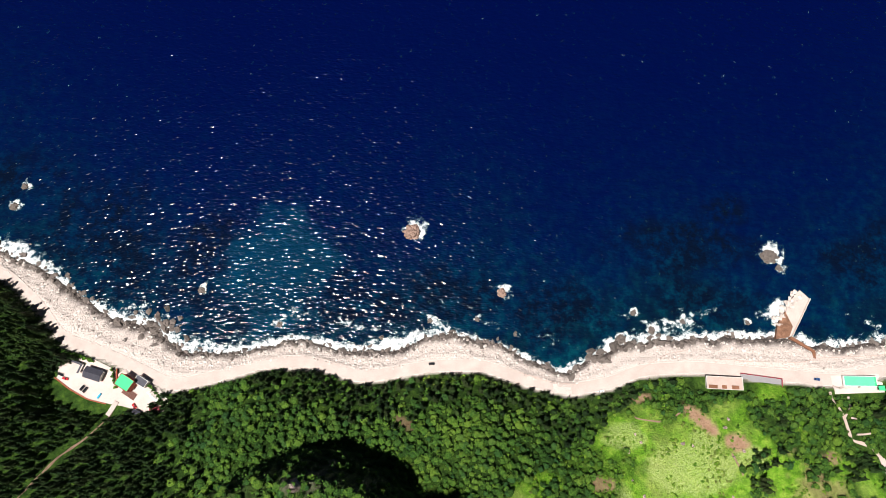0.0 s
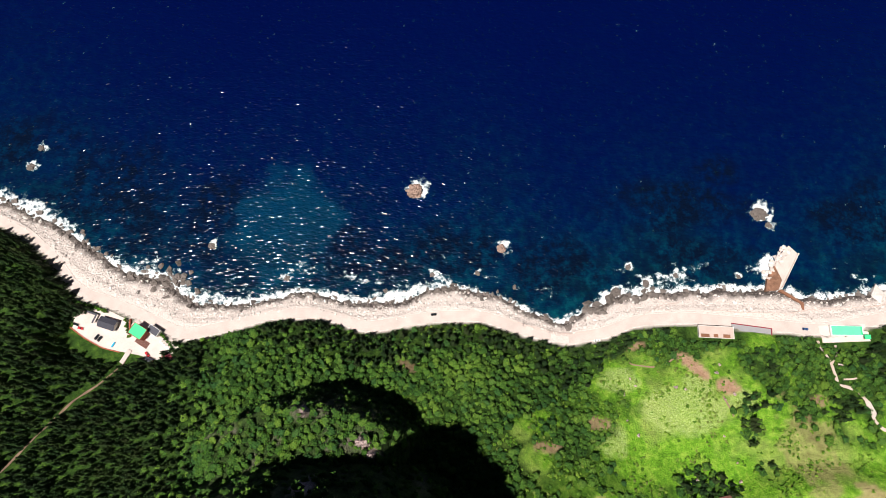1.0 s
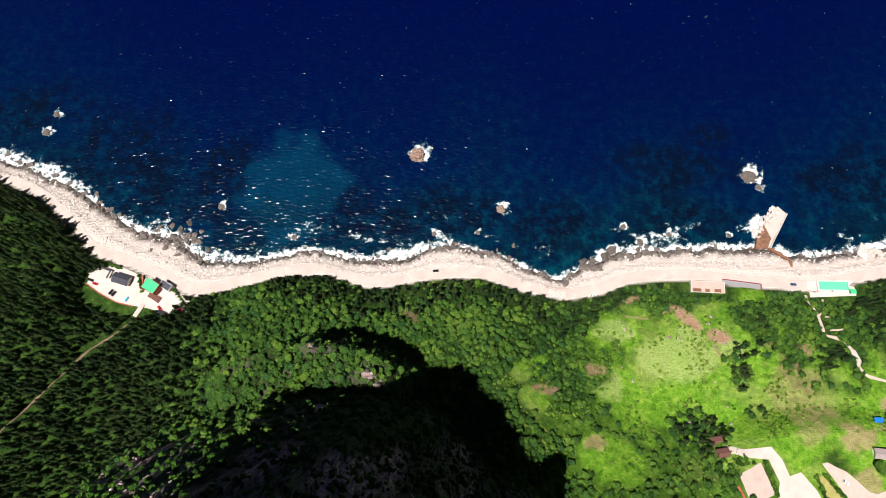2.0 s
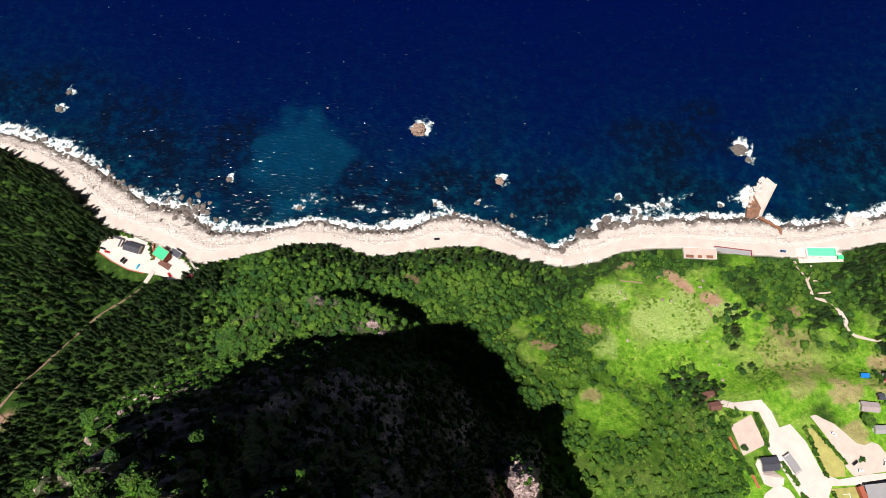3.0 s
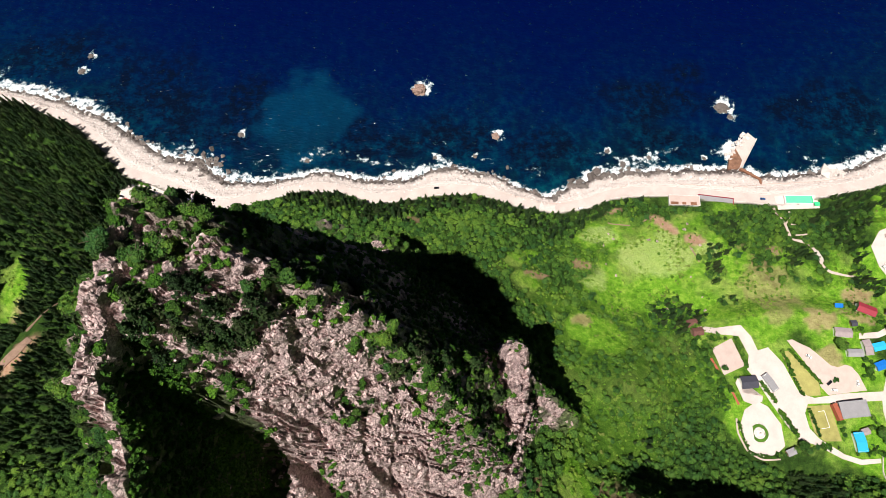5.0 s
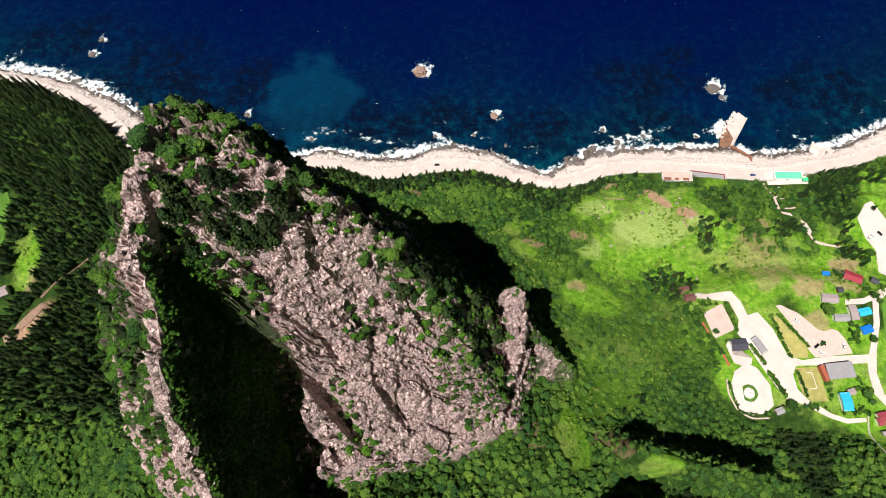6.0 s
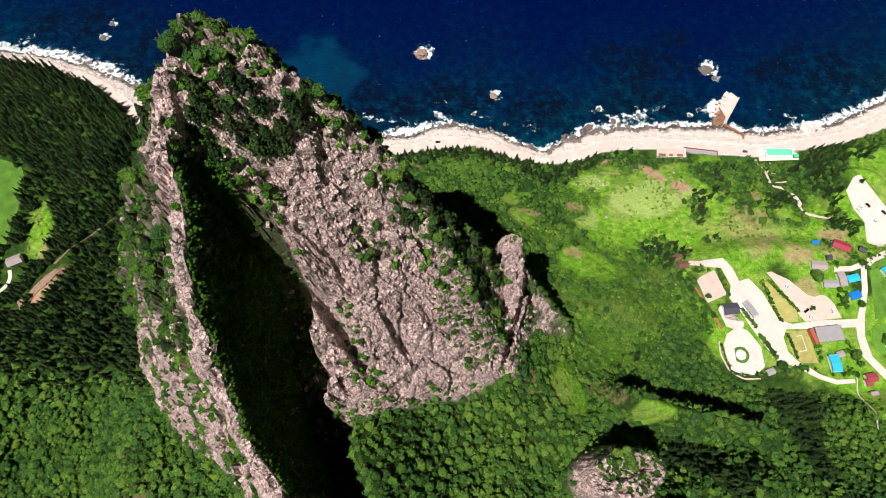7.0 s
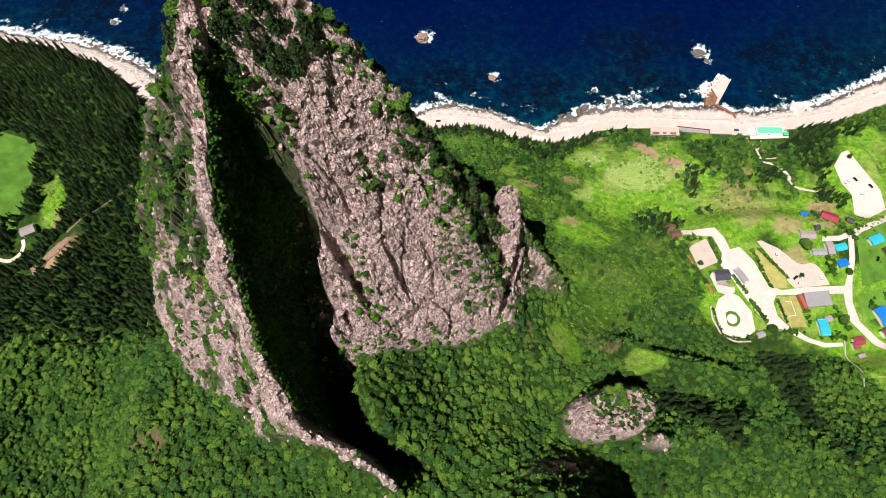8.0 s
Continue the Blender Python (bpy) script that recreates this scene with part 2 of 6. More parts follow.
def mix(nt, fac, a, b, how="MIX"):
    n = nt.nodes.new("ShaderNodeMix")
    n.data_type, n.blend_type = "RGBA", how
    for s, v in ((n.inputs[0], fac), (n.inputs[6], a), (n.inputs[7], b)):
        if isinstance(v, bpy.types.NodeSocket):
            nt.links.new(v, s)
        elif isinstance(v, (int, float)):
            s.default_value = v
        else:
            s.default_value = (*v, 1)
    return n.outputs[2]


def calc(nt, how, a, b=0.0, c=0.0):
    n = nt.nodes.new("ShaderNodeMath")
    n.operation = how
    for s, v in zip(n.inputs, (a, b, c)):
        if isinstance(v, bpy.types.NodeSocket):
            nt.links.new(v, s)
        else:
            s.default_value = v
    return n.outputs[0]


def bump(nt, b, height, strength, distance):
    n = node(nt, "ShaderNodeBump", Height=height, Strength=strength, Distance=distance)
    nt.links.new(n.outputs[0], b.inputs["Normal"])


def attr(nt, name):
    n = nt.nodes.new("ShaderNodeAttribute")
    n.attribute_name = name
    return n.outputs["Fac"]


def plain(name, color, rough=0.8, spec=0.3, vary=0.15, scale=0.8, relief=0.0, metal=0.0, fine=6.0):
    """A surface of one paint or stuff, with stains and grain, and a shift from piece to piece."""
    m, nt, b = material(name, rough, spec)
    p = wpos(nt)
    big, small = noise_tex(nt, p, scale), noise_tex(nt, p, scale * fine, 3)
    rnd = nt.nodes.new("ShaderNodeObjectInfo").outputs["Random"]
    f = calc(nt, "ADD", calc(nt, "MULTIPLY", big, 0.6), calc(nt, "MULTIPLY", small, 0.4))
    f = calc(nt, "ADD", f, calc(nt, "MULTIPLY", calc(nt, "SUBTRACT", rnd, 0.5), 0.25))
    lo, hi = [c * (1 - vary) for c in color], [min(1, c * (1 + vary)) for c in color]
    nt.links.new(ramp(nt, f, [(0.25, lo), (0.75, hi)]), b.inputs["Base Color"])
    b.inputs["Metallic"].default_value = metal
    if relief:
        bump(nt, b, small, 0.6, relief)
    return m


def facets(nt, p, scale):
    """Broken faces: cells of rock, each tilted its own way, and the joints between them."""
    v = nt.nodes.new("ShaderNodeTexVoronoi")
    nt.links.new(p, v.inputs["Vector"])
    v.inputs["Scale"].default_value = scale
    away, lean, dot = nt.nodes.new("ShaderNodeVectorMath"), nt.nodes.new("ShaderNodeVectorMath"), nt.nodes.new("ShaderNodeVectorMath")
    away.operation, lean.operation, dot.operation = "SUBTRACT", "SUBTRACT", "DOT_PRODUCT"
    nt.links.new(p, away.inputs[0])
    nt.links.new(v.outputs["Position"], away.inputs[1])
    nt.links.new(v.outputs["Color"], lean.inputs[0])
    lean.inputs[1].default_value = (0.5, 0.5, 0.5)
    nt.links.new(away.outputs[0], dot.inputs[0])
    nt.links.new(lean.outputs[0], dot.inputs[1])
    e = nt.nodes.new("ShaderNodeTexVoronoi")
    e.feature = "DISTANCE_TO_EDGE"
    nt.links.new(p, e.inputs["Vector"])
    e.inputs["Scale"].default_value = scale
    return dot.outputs["Value"], e.outputs["Distance"], v.outputs["Color"]


def rock_surface(nt, p):
    """Colour and relief of the jointed rock."""
    warp = node(nt, "ShaderNodeTexNoise", Vector=p, Scale=0.35, Detail=2.0).outputs["Color"]
    off = nt.nodes.new("ShaderNodeVectorMath")
    off.operation = "MULTIPLY_ADD"
    nt.links.new(warp, off.inputs[0])
    off.inputs[1].default_value = (2.2, 2.2, 2.2)
    nt.links.new(p, off.inputs[2])
    q = node(nt, "ShaderNodeMapping", Vector=off.outputs[0], Rotation=(0.3, 0.5, 0.4), Scale=(1.0, 1.0, 0.8)).outputs[0]
    t1, e1, c1 = facets(nt, q, 0.42)
    t2, e2, c2 = facets(nt, q, 0.95)
    n2, n3 = noise_tex(nt, p, 0.2, 5, 0.65), noise_tex(nt, p, 1.4, 5, 0.7)
    tint = calc(nt, "ADD", calc(nt, "MULTIPLY", n3, 0.8), calc(nt, "MULTIPLY", calc(nt, "SUBTRACT", c2, 0.5), 0.16))
    c = ramp(nt, tint, [(0.26, (0.31, 0.22, 0.22)), (0.34, (0.57, 0.415, 0.41)), (0.43, (0.75, 0.565, 0.55)), (0.58, (0.80, 0.66, 0.64))])
    c = mix(nt, ramp(nt, n2, [(0.54, 0.0), (0.70, 0.5)]), c, (0.42, 0.315, 0.32))
    joint = calc(nt, "MINIMUM", ramp(nt, e1, [(0.015, 0.0), (0.07, 1.0)]), ramp(nt, e2, [(0.01, 0.25), (0.06, 1.0)]))
    c = mix(nt, calc(nt, "MULTIPLY", calc(nt, "SUBTRACT", 1.0, joint), 0.38), c, (0.06, 0.045, 0.04))
    h = calc(nt, "ADD", calc(nt, "MULTIPLY", t1, 1.0), calc(nt, "MULTIPLY", t2, 0.7))
    h = calc(nt, "ADD", h, calc(nt, "ADD", calc(nt, "MULTIPLY", joint, 0.35), calc(nt, "MULTIPLY", n3, 0.4)))
    return c, h


def ground_material():
    m, nt, b = material("land", 0.95, 0.15)
    p = wpos(nt)
    n1, n2, n3 = noise_tex(nt, p, 0.03, 5), noise_tex(nt, p, 0.25, 6, 0.65), noise_tex(nt, p, 1.2, 5, 0.7)
    scrub = ramp(nt, n2, [(0.3, (0.012, 0.03, 0.005)), (0.5, (0.028, 0.066, 0.01)), (0.7, (0.07, 0.13, 0.018))])
    meadow = ramp(nt, n2, [(0.32, (0.064, 0.175, 0.011)), (0.5, (0.142, 0.32, 0.02)), (0.68, (0.28, 0.43, 0.055))])
    meadow = mix(nt, ramp(nt, n1, [(0.50, 0.0), (0.66, 0.45)]), meadow, (0.33, 0.32, 0.12))
    tall = ramp(nt, n3, [(0.38, (0.22, 0.32, 0.05)), (0.5, (0.36, 0.46, 0.13)), (0.62, (0.55, 0.60, 0.30))])
    meadow = mix(nt, attr(nt, "reeds"), meadow, tall)
    soil = ramp(nt, n2, [(0.3, (0.36, 0.21, 0.13)), (0.7, (0.52, 0.34, 0.24))])
    rock, relief = rock_surface(nt, p)
    beach = ramp(nt, n3, [(0.3, (0.58, 0.49, 0.46)), (0.5, (0.71, 0.615, 0.585)), (0.7, (0.78, 0.70, 0.67))])
    c = mix(nt, attr(nt, "meadow"), scrub, meadow)
    c = mix(nt, 0.75, c, ramp(nt, noise_tex(nt, p, 2.4, 4, 0.8), [(0.38, 0.5), (0.5, 1.08), (0.62, 1.75)]), "MULTIPLY")
    c = mix(nt, attr(nt, "soil"), c, soil)
    c = mix(nt, attr(nt, "rock"), c, rock)
    c = mix(nt, attr(nt, "beach"), c, beach)
    wet = ramp(nt, n3, [(0.3, (0.03, 0.025, 0.025)), (0.7, (0.11, 0.09, 0.085))])
    c = mix(nt, attr(nt, "wet"), c, wet)
    nt.links.new(c, b.inputs["Base Color"])
    soft = calc(nt, "ADD", calc(nt, "MULTIPLY", n3, 0.9), calc(nt, "MULTIPLY", n2, 1.3))
    bare = attr(nt, "rock")
    bump(nt, b, calc(nt, "ADD", calc(nt, "MULTIPLY", soft, calc(nt, "SUBTRACT", 1.0, bare)), calc(nt, "MULTIPLY", relief, bare)), 1.0, 1.0)
    return m


def sea_material():
    m, nt, b = material("sea_water", 0.12, 0.5)
    b.inputs["IOR"].default_value = 1.33
    p = wpos(nt)
    n0, n1, n2 = noise_tex(nt, p, 0.012, 4), noise_tex(nt, p, 0.04, 6, 0.65), noise_tex(nt, p, 0.13, 5, 0.7)
    near = attr(nt, "near")
    reef = calc(nt, "MULTIPLY", ramp(nt, calc(nt, "ADD", calc(nt, "MULTIPLY", n1, 0.7), calc(nt, "MULTIPLY", n0, 0.3)), [(0.47, 1.0), (0.56, 0.0)]), near)
    shallow = ramp(nt, n2, [(0.32, (0.0006, 0.011, 0.030)), (0.5, (0.0008, 0.026, 0.048)), (0.68, (0.0018, 0.060, 0.080))])
    c = mix(nt, near, (0.0001, 0.0022, 0.040), shallow)
    c = mix(nt, calc(nt, "MULTIPLY", attr(nt, "sand"), 0.6), c, (0.0012, 0.040, 0.088))
    weed = calc(nt, "MULTIPLY", attr(nt, "reef"), ramp(nt, calc(nt, "ADD", calc(nt, "MULTIPLY", n2, 0.6), calc(nt, "MULTIPLY", n1, 0.4)), [(0.45, 1.0), (0.56, 0.15)]))
    c = mix(nt, calc(nt, "MULTIPLY", calc(nt, "MAXIMUM", reef, weed), 0.9), c, (0.0015, 0.0045, 0.014))
    # foam breaks up into webs and shreds by its own noise, over aerated water
    f1, f2, f3 = noise_tex(nt, p, 0.22, 5, 0.7), noise_tex(nt, p, 0.75, 5, 0.75), noise_tex(nt, p, 2.2, 3, 0.7)
    web = calc(nt, "SUBTRACT", 0.5, calc(nt, "ABSOLUTE", calc(nt, "SUBTRACT", f2, 0.5)))
    f = calc(nt, "ADD", calc(nt, "MULTIPLY", f1, 1.5), calc(nt, "ADD", calc(nt, "MULTIPLY", web, 1.3), calc(nt, "MULTIPLY", f3, 0.5)))
    f = calc(nt, "ADD", f, calc(nt, "SUBTRACT", attr(nt, "foam"), 1.83))
    c = mix(nt, ramp(nt, f, [(-0.0, 0.0), (0.16, 0.5)]), c, (0.02, 0.13, 0.16))
    foam = ramp(nt, f, [(0.09, 0.0), (0.2, 0.7), (0.3, 1.0)])
    c = mix(nt, foam, c, (0.76, 0.80, 0.84))
    nt.links.new(c, b.inputs["Base Color"])
    nt.links.new(ramp(nt, foam, [(0.0, 0.11), (1.0, 0.8)]), b.inputs["Roughness"])
    st = node(nt, "ShaderNodeMapping", Vector=p, Scale=(0.55, 1.0, 1.0)).outputs[0]
    waves = calc(nt, "ADD", calc(nt, "MULTIPLY", noise_tex(nt, st, 0.07, 1, 0.5), 1.0), calc(nt, "MULTIPLY", noise_tex(nt, st, 0.42, 1.0, 0.5), 0.95))
    bump(nt, b, waves, 1.0, 1.0)
    return m


LAND, SEA = ground_material(), sea_material()


def mesh_grid(name, xs, ys, zf, mat, attributes):
    """One sheet over the lines xs and ys, with its named weights."""
    gx, gy = np.meshgrid(xs, ys)
    gx, gy = gx.ravel(), gy.ravel()
    co = np.stack([gx, gy, zf(gx, gy)], 1)
    n, m = len(xs), len(ys)
    i = (np.arange(m - 1)[:, None] * n + np.arange(n - 1)).ravel()
    faces = np.stack([i, i + 1, i + n + 1, i + n], 1)
    me = bpy.data.meshes.new(name)
    me.vertices.add(len(co))
    me.vertices.foreach_set("co", co.ravel())
    me.loops.add(faces.size)
    me.loops.foreach_set("vertex_index", faces.ravel().astype(np.int32))
    me.polygons.add(len(faces))
    me.polygons.foreach_set("loop_start", np.arange(0, faces.size, 4).astype(np.int32))
    me.polygons.foreach_set("use_smooth", np.zeros(len(faces), bool))
    me.update(calc_edges=True)
    for key, values in attributes(gx, gy, co[:, 2]).items():
        me.attributes.new(key, "FLOAT", "POINT").data.foreach_set("value", np.asarray(values, np.float32))
    me.materials.append(mat)
    return new(name, me)


def lines(*runs):
    """Grid lines: (start, end, step) runs joined."""
    out = []
    for a, b, s in runs:
        out += list(np.arange(a, b, s))
    return np.array(out + [runs[-1][1]])


MEADOWS = ((250, -246, 64, 46), (185, -150, 62, 42), (215, -185, 75, 36), (160, -180, 40, 30), (112, -212, 20, 14), (330, -190, 40, 60), (300, -300, 30, 30), (-268, -178, 7, 20), (262, -212, 24, 16),
           (-325, -160, 22, 38), (-272, -165, 4, 14), (70, -178, 11, 8), (62, -163, 7, 6), (80, -298, 9, 16), (120, -312, 10, 5), (78, -160, 8, 6), (345, -120, 25, 22))


GROVES = ((232, -118, 16, 9, 0.25), (205, -160, 9, 13, 0.3), (226, -146, 22, 5, 0.4), (264, -151, 12, 8, 0.7), (168, -99, 19, 5, 0.4), (306, -128, 12, 26, 0.7), (330, -104, 26, 10, 0.7), (292, -118, 10, 8, 0.2), (303, -170, 8, 14, 0.6),
          (222, -128, 10, 8, 0.4), (252, -122, 12, 10, 0), (168, -196, 16, 12, 0.35), (208, -186, 6, 5, 0.3), (77, -162, 8, 5, 0), (96, -172, 7, 7, 0))


def grove(x, y, share=False):
    """Clumps of trees on the open slope, or how much of them is needle trees."""
    k = np.zeros(np.shape(x))
    for cx, cy, rx, ry, dark in GROVES:
        k = np.maximum(k, (dark if share else 1) * sm(1.15, 0.85, np.hypot((x - cx) / rx, (y - cy) / ry) + 0.6 * fbm(x / 9, y / 9, 128, 3)))
    return k


def heath(x, y):
    """Low scrub instead of trees, between the peak and the meadow."""
    k = sm(1.15, 0.75, np.hypot((x - 122) / 62, (y + 222) / 66) + 0.5 * fbm(x / 24, y / 24, 115, 4))
    return np.maximum(k, 0.7 * sm(0.1, 0.35, fbm(x / 30, y / 30, 116, 4)) * sm(-60, 20, x) * sm(-200, -150, y)) * (1 - grove(x, y))


def land_weights(x, y, z):
    pk, bs = peak_height(x, y), base_height(x, y)
    rock = sm(2, 16, pk - bs + 7 * fbm(x / 14, y / 14, 31, 4))
    # north wall rock turns to dark scrub colour to deepen its shade
    lee = lee_side(x, y)
    rock = rock * (1 - 0.85 * sm(-208, -195, y)) * (1 - 0.85 * lee * sm(-0.5, 0.0, fbm(x / 9, y / 9, 33, 3)))
    rock = np.maximum(rock, crag(x, y)) * (1 - sm(-364, -370, y) * (x > 25))
    needle = np.minimum(seg(x, y, 47, -243, 50, -264)[0] / 8, seg(x, y, 60, -258, 72, -263)[0] / 2.5)
    rock = np.maximum(rock, sm(1.2, 0.8, needle + 0.3 * fbm(x / 5, y / 5, 119, 2)))
    # gully rock takes scrub colour to darken its shade; the flank is green
    rock = rock * (1 - 0.9 * gully_shade(x, y)) * (1 - 0.85 * western_green(x, y))
    meadow = np.zeros(x.shape)
    for cx, cy, rx, ry in MEADOWS:
        v = np.hypot((x - cx) / rx, (y - cy) / ry) + 0.75 * fbm(x / 22, y / 22, 37, 5)
        meadow = np.maximum(meadow, sm(1.15, 0.75, v))
    meadow = np.maximum(meadow, 0.36 * heath(x, y))
    soil = np.zeros(x.shape)
    for cx, cy, rx, ry, turn, full, rag in ((177, -125, 13, 4.5, -47, 1, 0.25), (196, -138, 8, 5, -8, 1, 0.2), (144, -112, 6, 2.5, 10, 0.8, 0.5), (236, -174, 16, 24, 10, 0.4, 0.9), (258, -200, 12, 7, -10, 0.6, 1.1), (232, -198, 9, 6, 30, 0.4, 1.0),
                                            (295, -183, 9, 6, 0, 0.7, 0.8), (285, -198, 12, 4, -20, 0.6, 0.8), (-243, -224, 16, 4, 62, 1, 0.6), (112, -160, 8, 4, 10, 0.6, 0.8), (105, -203, 7, 4, 0, 0.6, 0.8), (262, -228, 9, 9, 0, 0.6, 0.8), (250, -148, 7, 4, 0, 0.6, 0.7), (-262, -192, 3, 12, 10, 0.5, 0.6), (-132, -330, 12, 6, 30, 0.3, 1.4), (-120, -352, 12, 6, -20, 0.3, 1.4), (60, -300, 8, 5, 0, 0.4, 1.2), (100, -300, 8, 8, 0, 0.4, 1.3), (-3, -126, 8, 3, -25, 0.5, 1.0), (76, -172, 8, 3, 0, 0.7, 0.8)):
        a = radians(turn)
        u, w = (x - cx) * math.cos(a) + (y - cy) * math.sin(a), (y - cy) * math.cos(a) - (x - cx) * math.sin(a)
        soil = np.maximum(soil, full * sm(1.15, 0.8, np.hypot(u / rx, w / ry) + rag * fbm(x / 6, y / 6, 39, 4)))
    reeds = np.zeros(x.shape)
    for cx, cy, rx, ry in ((164, -152, 26, 15), (128, -134, 12, 8), (176, -138, 10, 8), (203, -146, 8, 7), (118, -168, 12, 10)):
        reeds = np.maximum(reeds, 0.6 * sm(1.1, 0.85, np.hypot((x - cx) / rx, (y - cy) / ry) + 0.4 * fbm(x / 9, y / 9, 36, 4)))
    d = inner_y(x) - y
    beach = sm(1.0, -0.5, d)
    wet = sm(2.3, 0.9, z + 0.9 * fbm(x / 4, y / 4, 43, 3)) * sm(6, 4, z)
    return {"rock": rock, "meadow": meadow, "soil": soil, "reeds": reeds, "beach": beach, "wet": wet}


ground = mesh_grid("ground", lines((-3000, -500, 250), (-500, -380, 12), (-380, -150, 4), (-150, -120, 1.8), (-120, -62, 0.9), (-62, 52, 0.5), (52, 90, 0.8), (90, 130, 1.3), (130, 400, 2.6), (400, 500, 10), (500, 3000, 250)),
                   lines((-3000, -700, 230), (-700, -400, 20), (-400, -345, 1.1), (-345, -316, 0.6), (-316, -236, 0.44), (-236, -226, 0.7), (-226, -150, 1.5), (-150, 40, 1.9), (40, 160, 10)), ground_height, LAND, land_weights)
tagged(ground, "steep green coastal land with pale stony beach and rock", "land", kind="structure")

ROCKS = ((0, 0, 6.5, 4), (60, -42.5, 4, 1.6), (243, -18, 6.5, 1.3), (248.5, -26, 3.2, 0.9), (147, -56, 2.5, 0.8), (158, -68, 3, 0.9), (-142, -40, 3, 0.8), (-88, -63, 2.5, 0.8), (12, -61, 2.2, 0.7),
         (137, -74, 4, 1.4), (179, -62, 2.5, 0.8), (222, -63, 2, 0.7), (-279, 20.5, 3.6, 1.2), (-274, 35, 3, 1), (43, -60, 2, 0.7), (-20, -72, 2, .7), (68, -70, 2, 0.7))


FOAM_X = (-420, -306, -245, -234, -226, -214, -205, -168, -158, -137, -110, -69, -30, -15, 20, 30, 75, 105, 120, 130, 165, 175, 233, 250, 310, 420)
FOAM_WIDE = (10, 9, 12, 8, 2, 2.5, 5.5, 6, 9, 8, 6, 4, 5, 8, 8, 4, 3, 3, 4, 8, 7, 5, 5, 5, 6, 8)


def sea_weights(x, y, z):
    off = y - along(WATER, x)
    near = np.exp(-np.maximum(off, 0) / 55) * (0.75 + 0.4 * fbm(x / 60, y / 60, 45, 3))
    left = sm(150, -250, x)
    near = np.maximum(near, left * np.exp(-np.maximum(off - 40, 0) / 60) * 0.32)
    right = sm(230, 330, x)
    near = np.maximum(near, right * np.exp(-np.maximum(off - 20, 0) / 60) * 0.7)
    wide = np.interp(x, FOAM_X, FOAM_WIDE)
    u = np.maximum(off, 0) / wide
    foam = 0.52 * np.clip(1.3 - 0.75 * u + 0.45 * fbm(x / 14, y / 9, 47, 4), 0, 1) * sm(2.6, 1.3, u)
    # shreds of spent foam further out
    foam = np.maximum(foam, 0.37 * sm(34, 8, off) * sm(0.05, 0.5, fbm(x / 18, y / 8, 51, 4)))
    foam = np.maximum(foam, 0.6 * sm(1.2, 0.4, np.hypot((x - 243) / 7, (y + 56) / 13) + 0.5 * fbm(x / 6, y / 6, 50, 3)))
    for cx, cy, r, h in ROCKS:
        v = np.hypot(x - cx - 0.25 * r, y - cy - 0.4 * r)
        foam = np.maximum(foam, 0.53 * sm(r * 2.2, r * 0.3, v + 3.0 * fbm(x / 3, y / 3, 48, 4)))
    reef = np.zeros(x.shape)
    for cx, cy, rx, ry in ((182, -10, 52, 22), (-140, -22, 28, 38), (-40, -52, 60, 20), (90, -55, 50, 24), (330, -20, 60, 30), (-215, -5, 60, 46), (-60, -35, 30, 20), (30, -45, 40, 24), (215, 15, 25, 14), (-300, 40, 50, 26), (190, -48, 50, 18), (-195, -40, 40, 20)):
        reef = np.maximum(reef, sm(1.3, 0.4, np.hypot((x - cx) / rx, (y - cy) / ry) + 0.5 * fbm(x / 16, y / 16, 46, 3)))
    sand = sm(1.12, 0.75, np.hypot((x + 92) / (20 + 0.42 * np.clip(y + 75, 0, 60)), (y + 30) / 44) + 0.5 * fbm(x / 20, y / 20, 49, 4))
    return {"near": np.clip(near, 0, 1), "foam": np.clip(foam, 0, 1), "sand": sand, "reef": reef * (1 - 0.8 * sand)}


sea = mesh_grid("water", lines((-3000, -500, 250), (-500, -400, 20), (-400, 420, 2.6), (420, 500, 20), (500, 3000, 250)),
                lines((-110, -30, 1.2), (-30, 50, 2), (50, 250, 8), (250, 500, 50), (500, 4000, 350)), lambda x, y: 0 * x, SEA, sea_weights)
tagged(sea, "deep blue sea with teal shallows and white surf", "sea", kind="structure")


# ---- building tools ----
def gz(x, y):
    """The bare ground's height at one place."""
    return float(ground_height(np.array([x], float), np.array([y], float), False)[0])


def part(name, bm, mat, parent=None, label=""):
    me = bpy.data.meshes.new(name)
    bm.to_mesh(me)
    bm.free()
    me.materials.append(mat)
    ob = new(name, me)
    if parent:
        ob.parent = parent
    return tagged(ob, label)


def thing(name, x, y, z, turn=0.0, label="", category="", group="", kind=""):
    ob = new(name)
    ob.empty_display_size = 0.5
    ob.matrix_basis = pose(x, y, z, 0, 0, turn)
    return tagged(ob, label, category, group, kind)


def box(bm, cx, cy, cz, sx, sy, sz, turn=0.0, bevel=0.0):
    m = pose(cx, cy, cz, 0, 0, turn) @ Matrix.Diagonal((sx, sy, sz, 1))
    made = bmesh.ops.create_cube(bm, size=1, matrix=m)["verts"]
    if bevel:
        edges = list({e for v in made for e in v.link_edges})
        bmesh.ops.bevel(bm, geom=edges, offset=bevel, segments=1, affect="EDGES")
    return bm


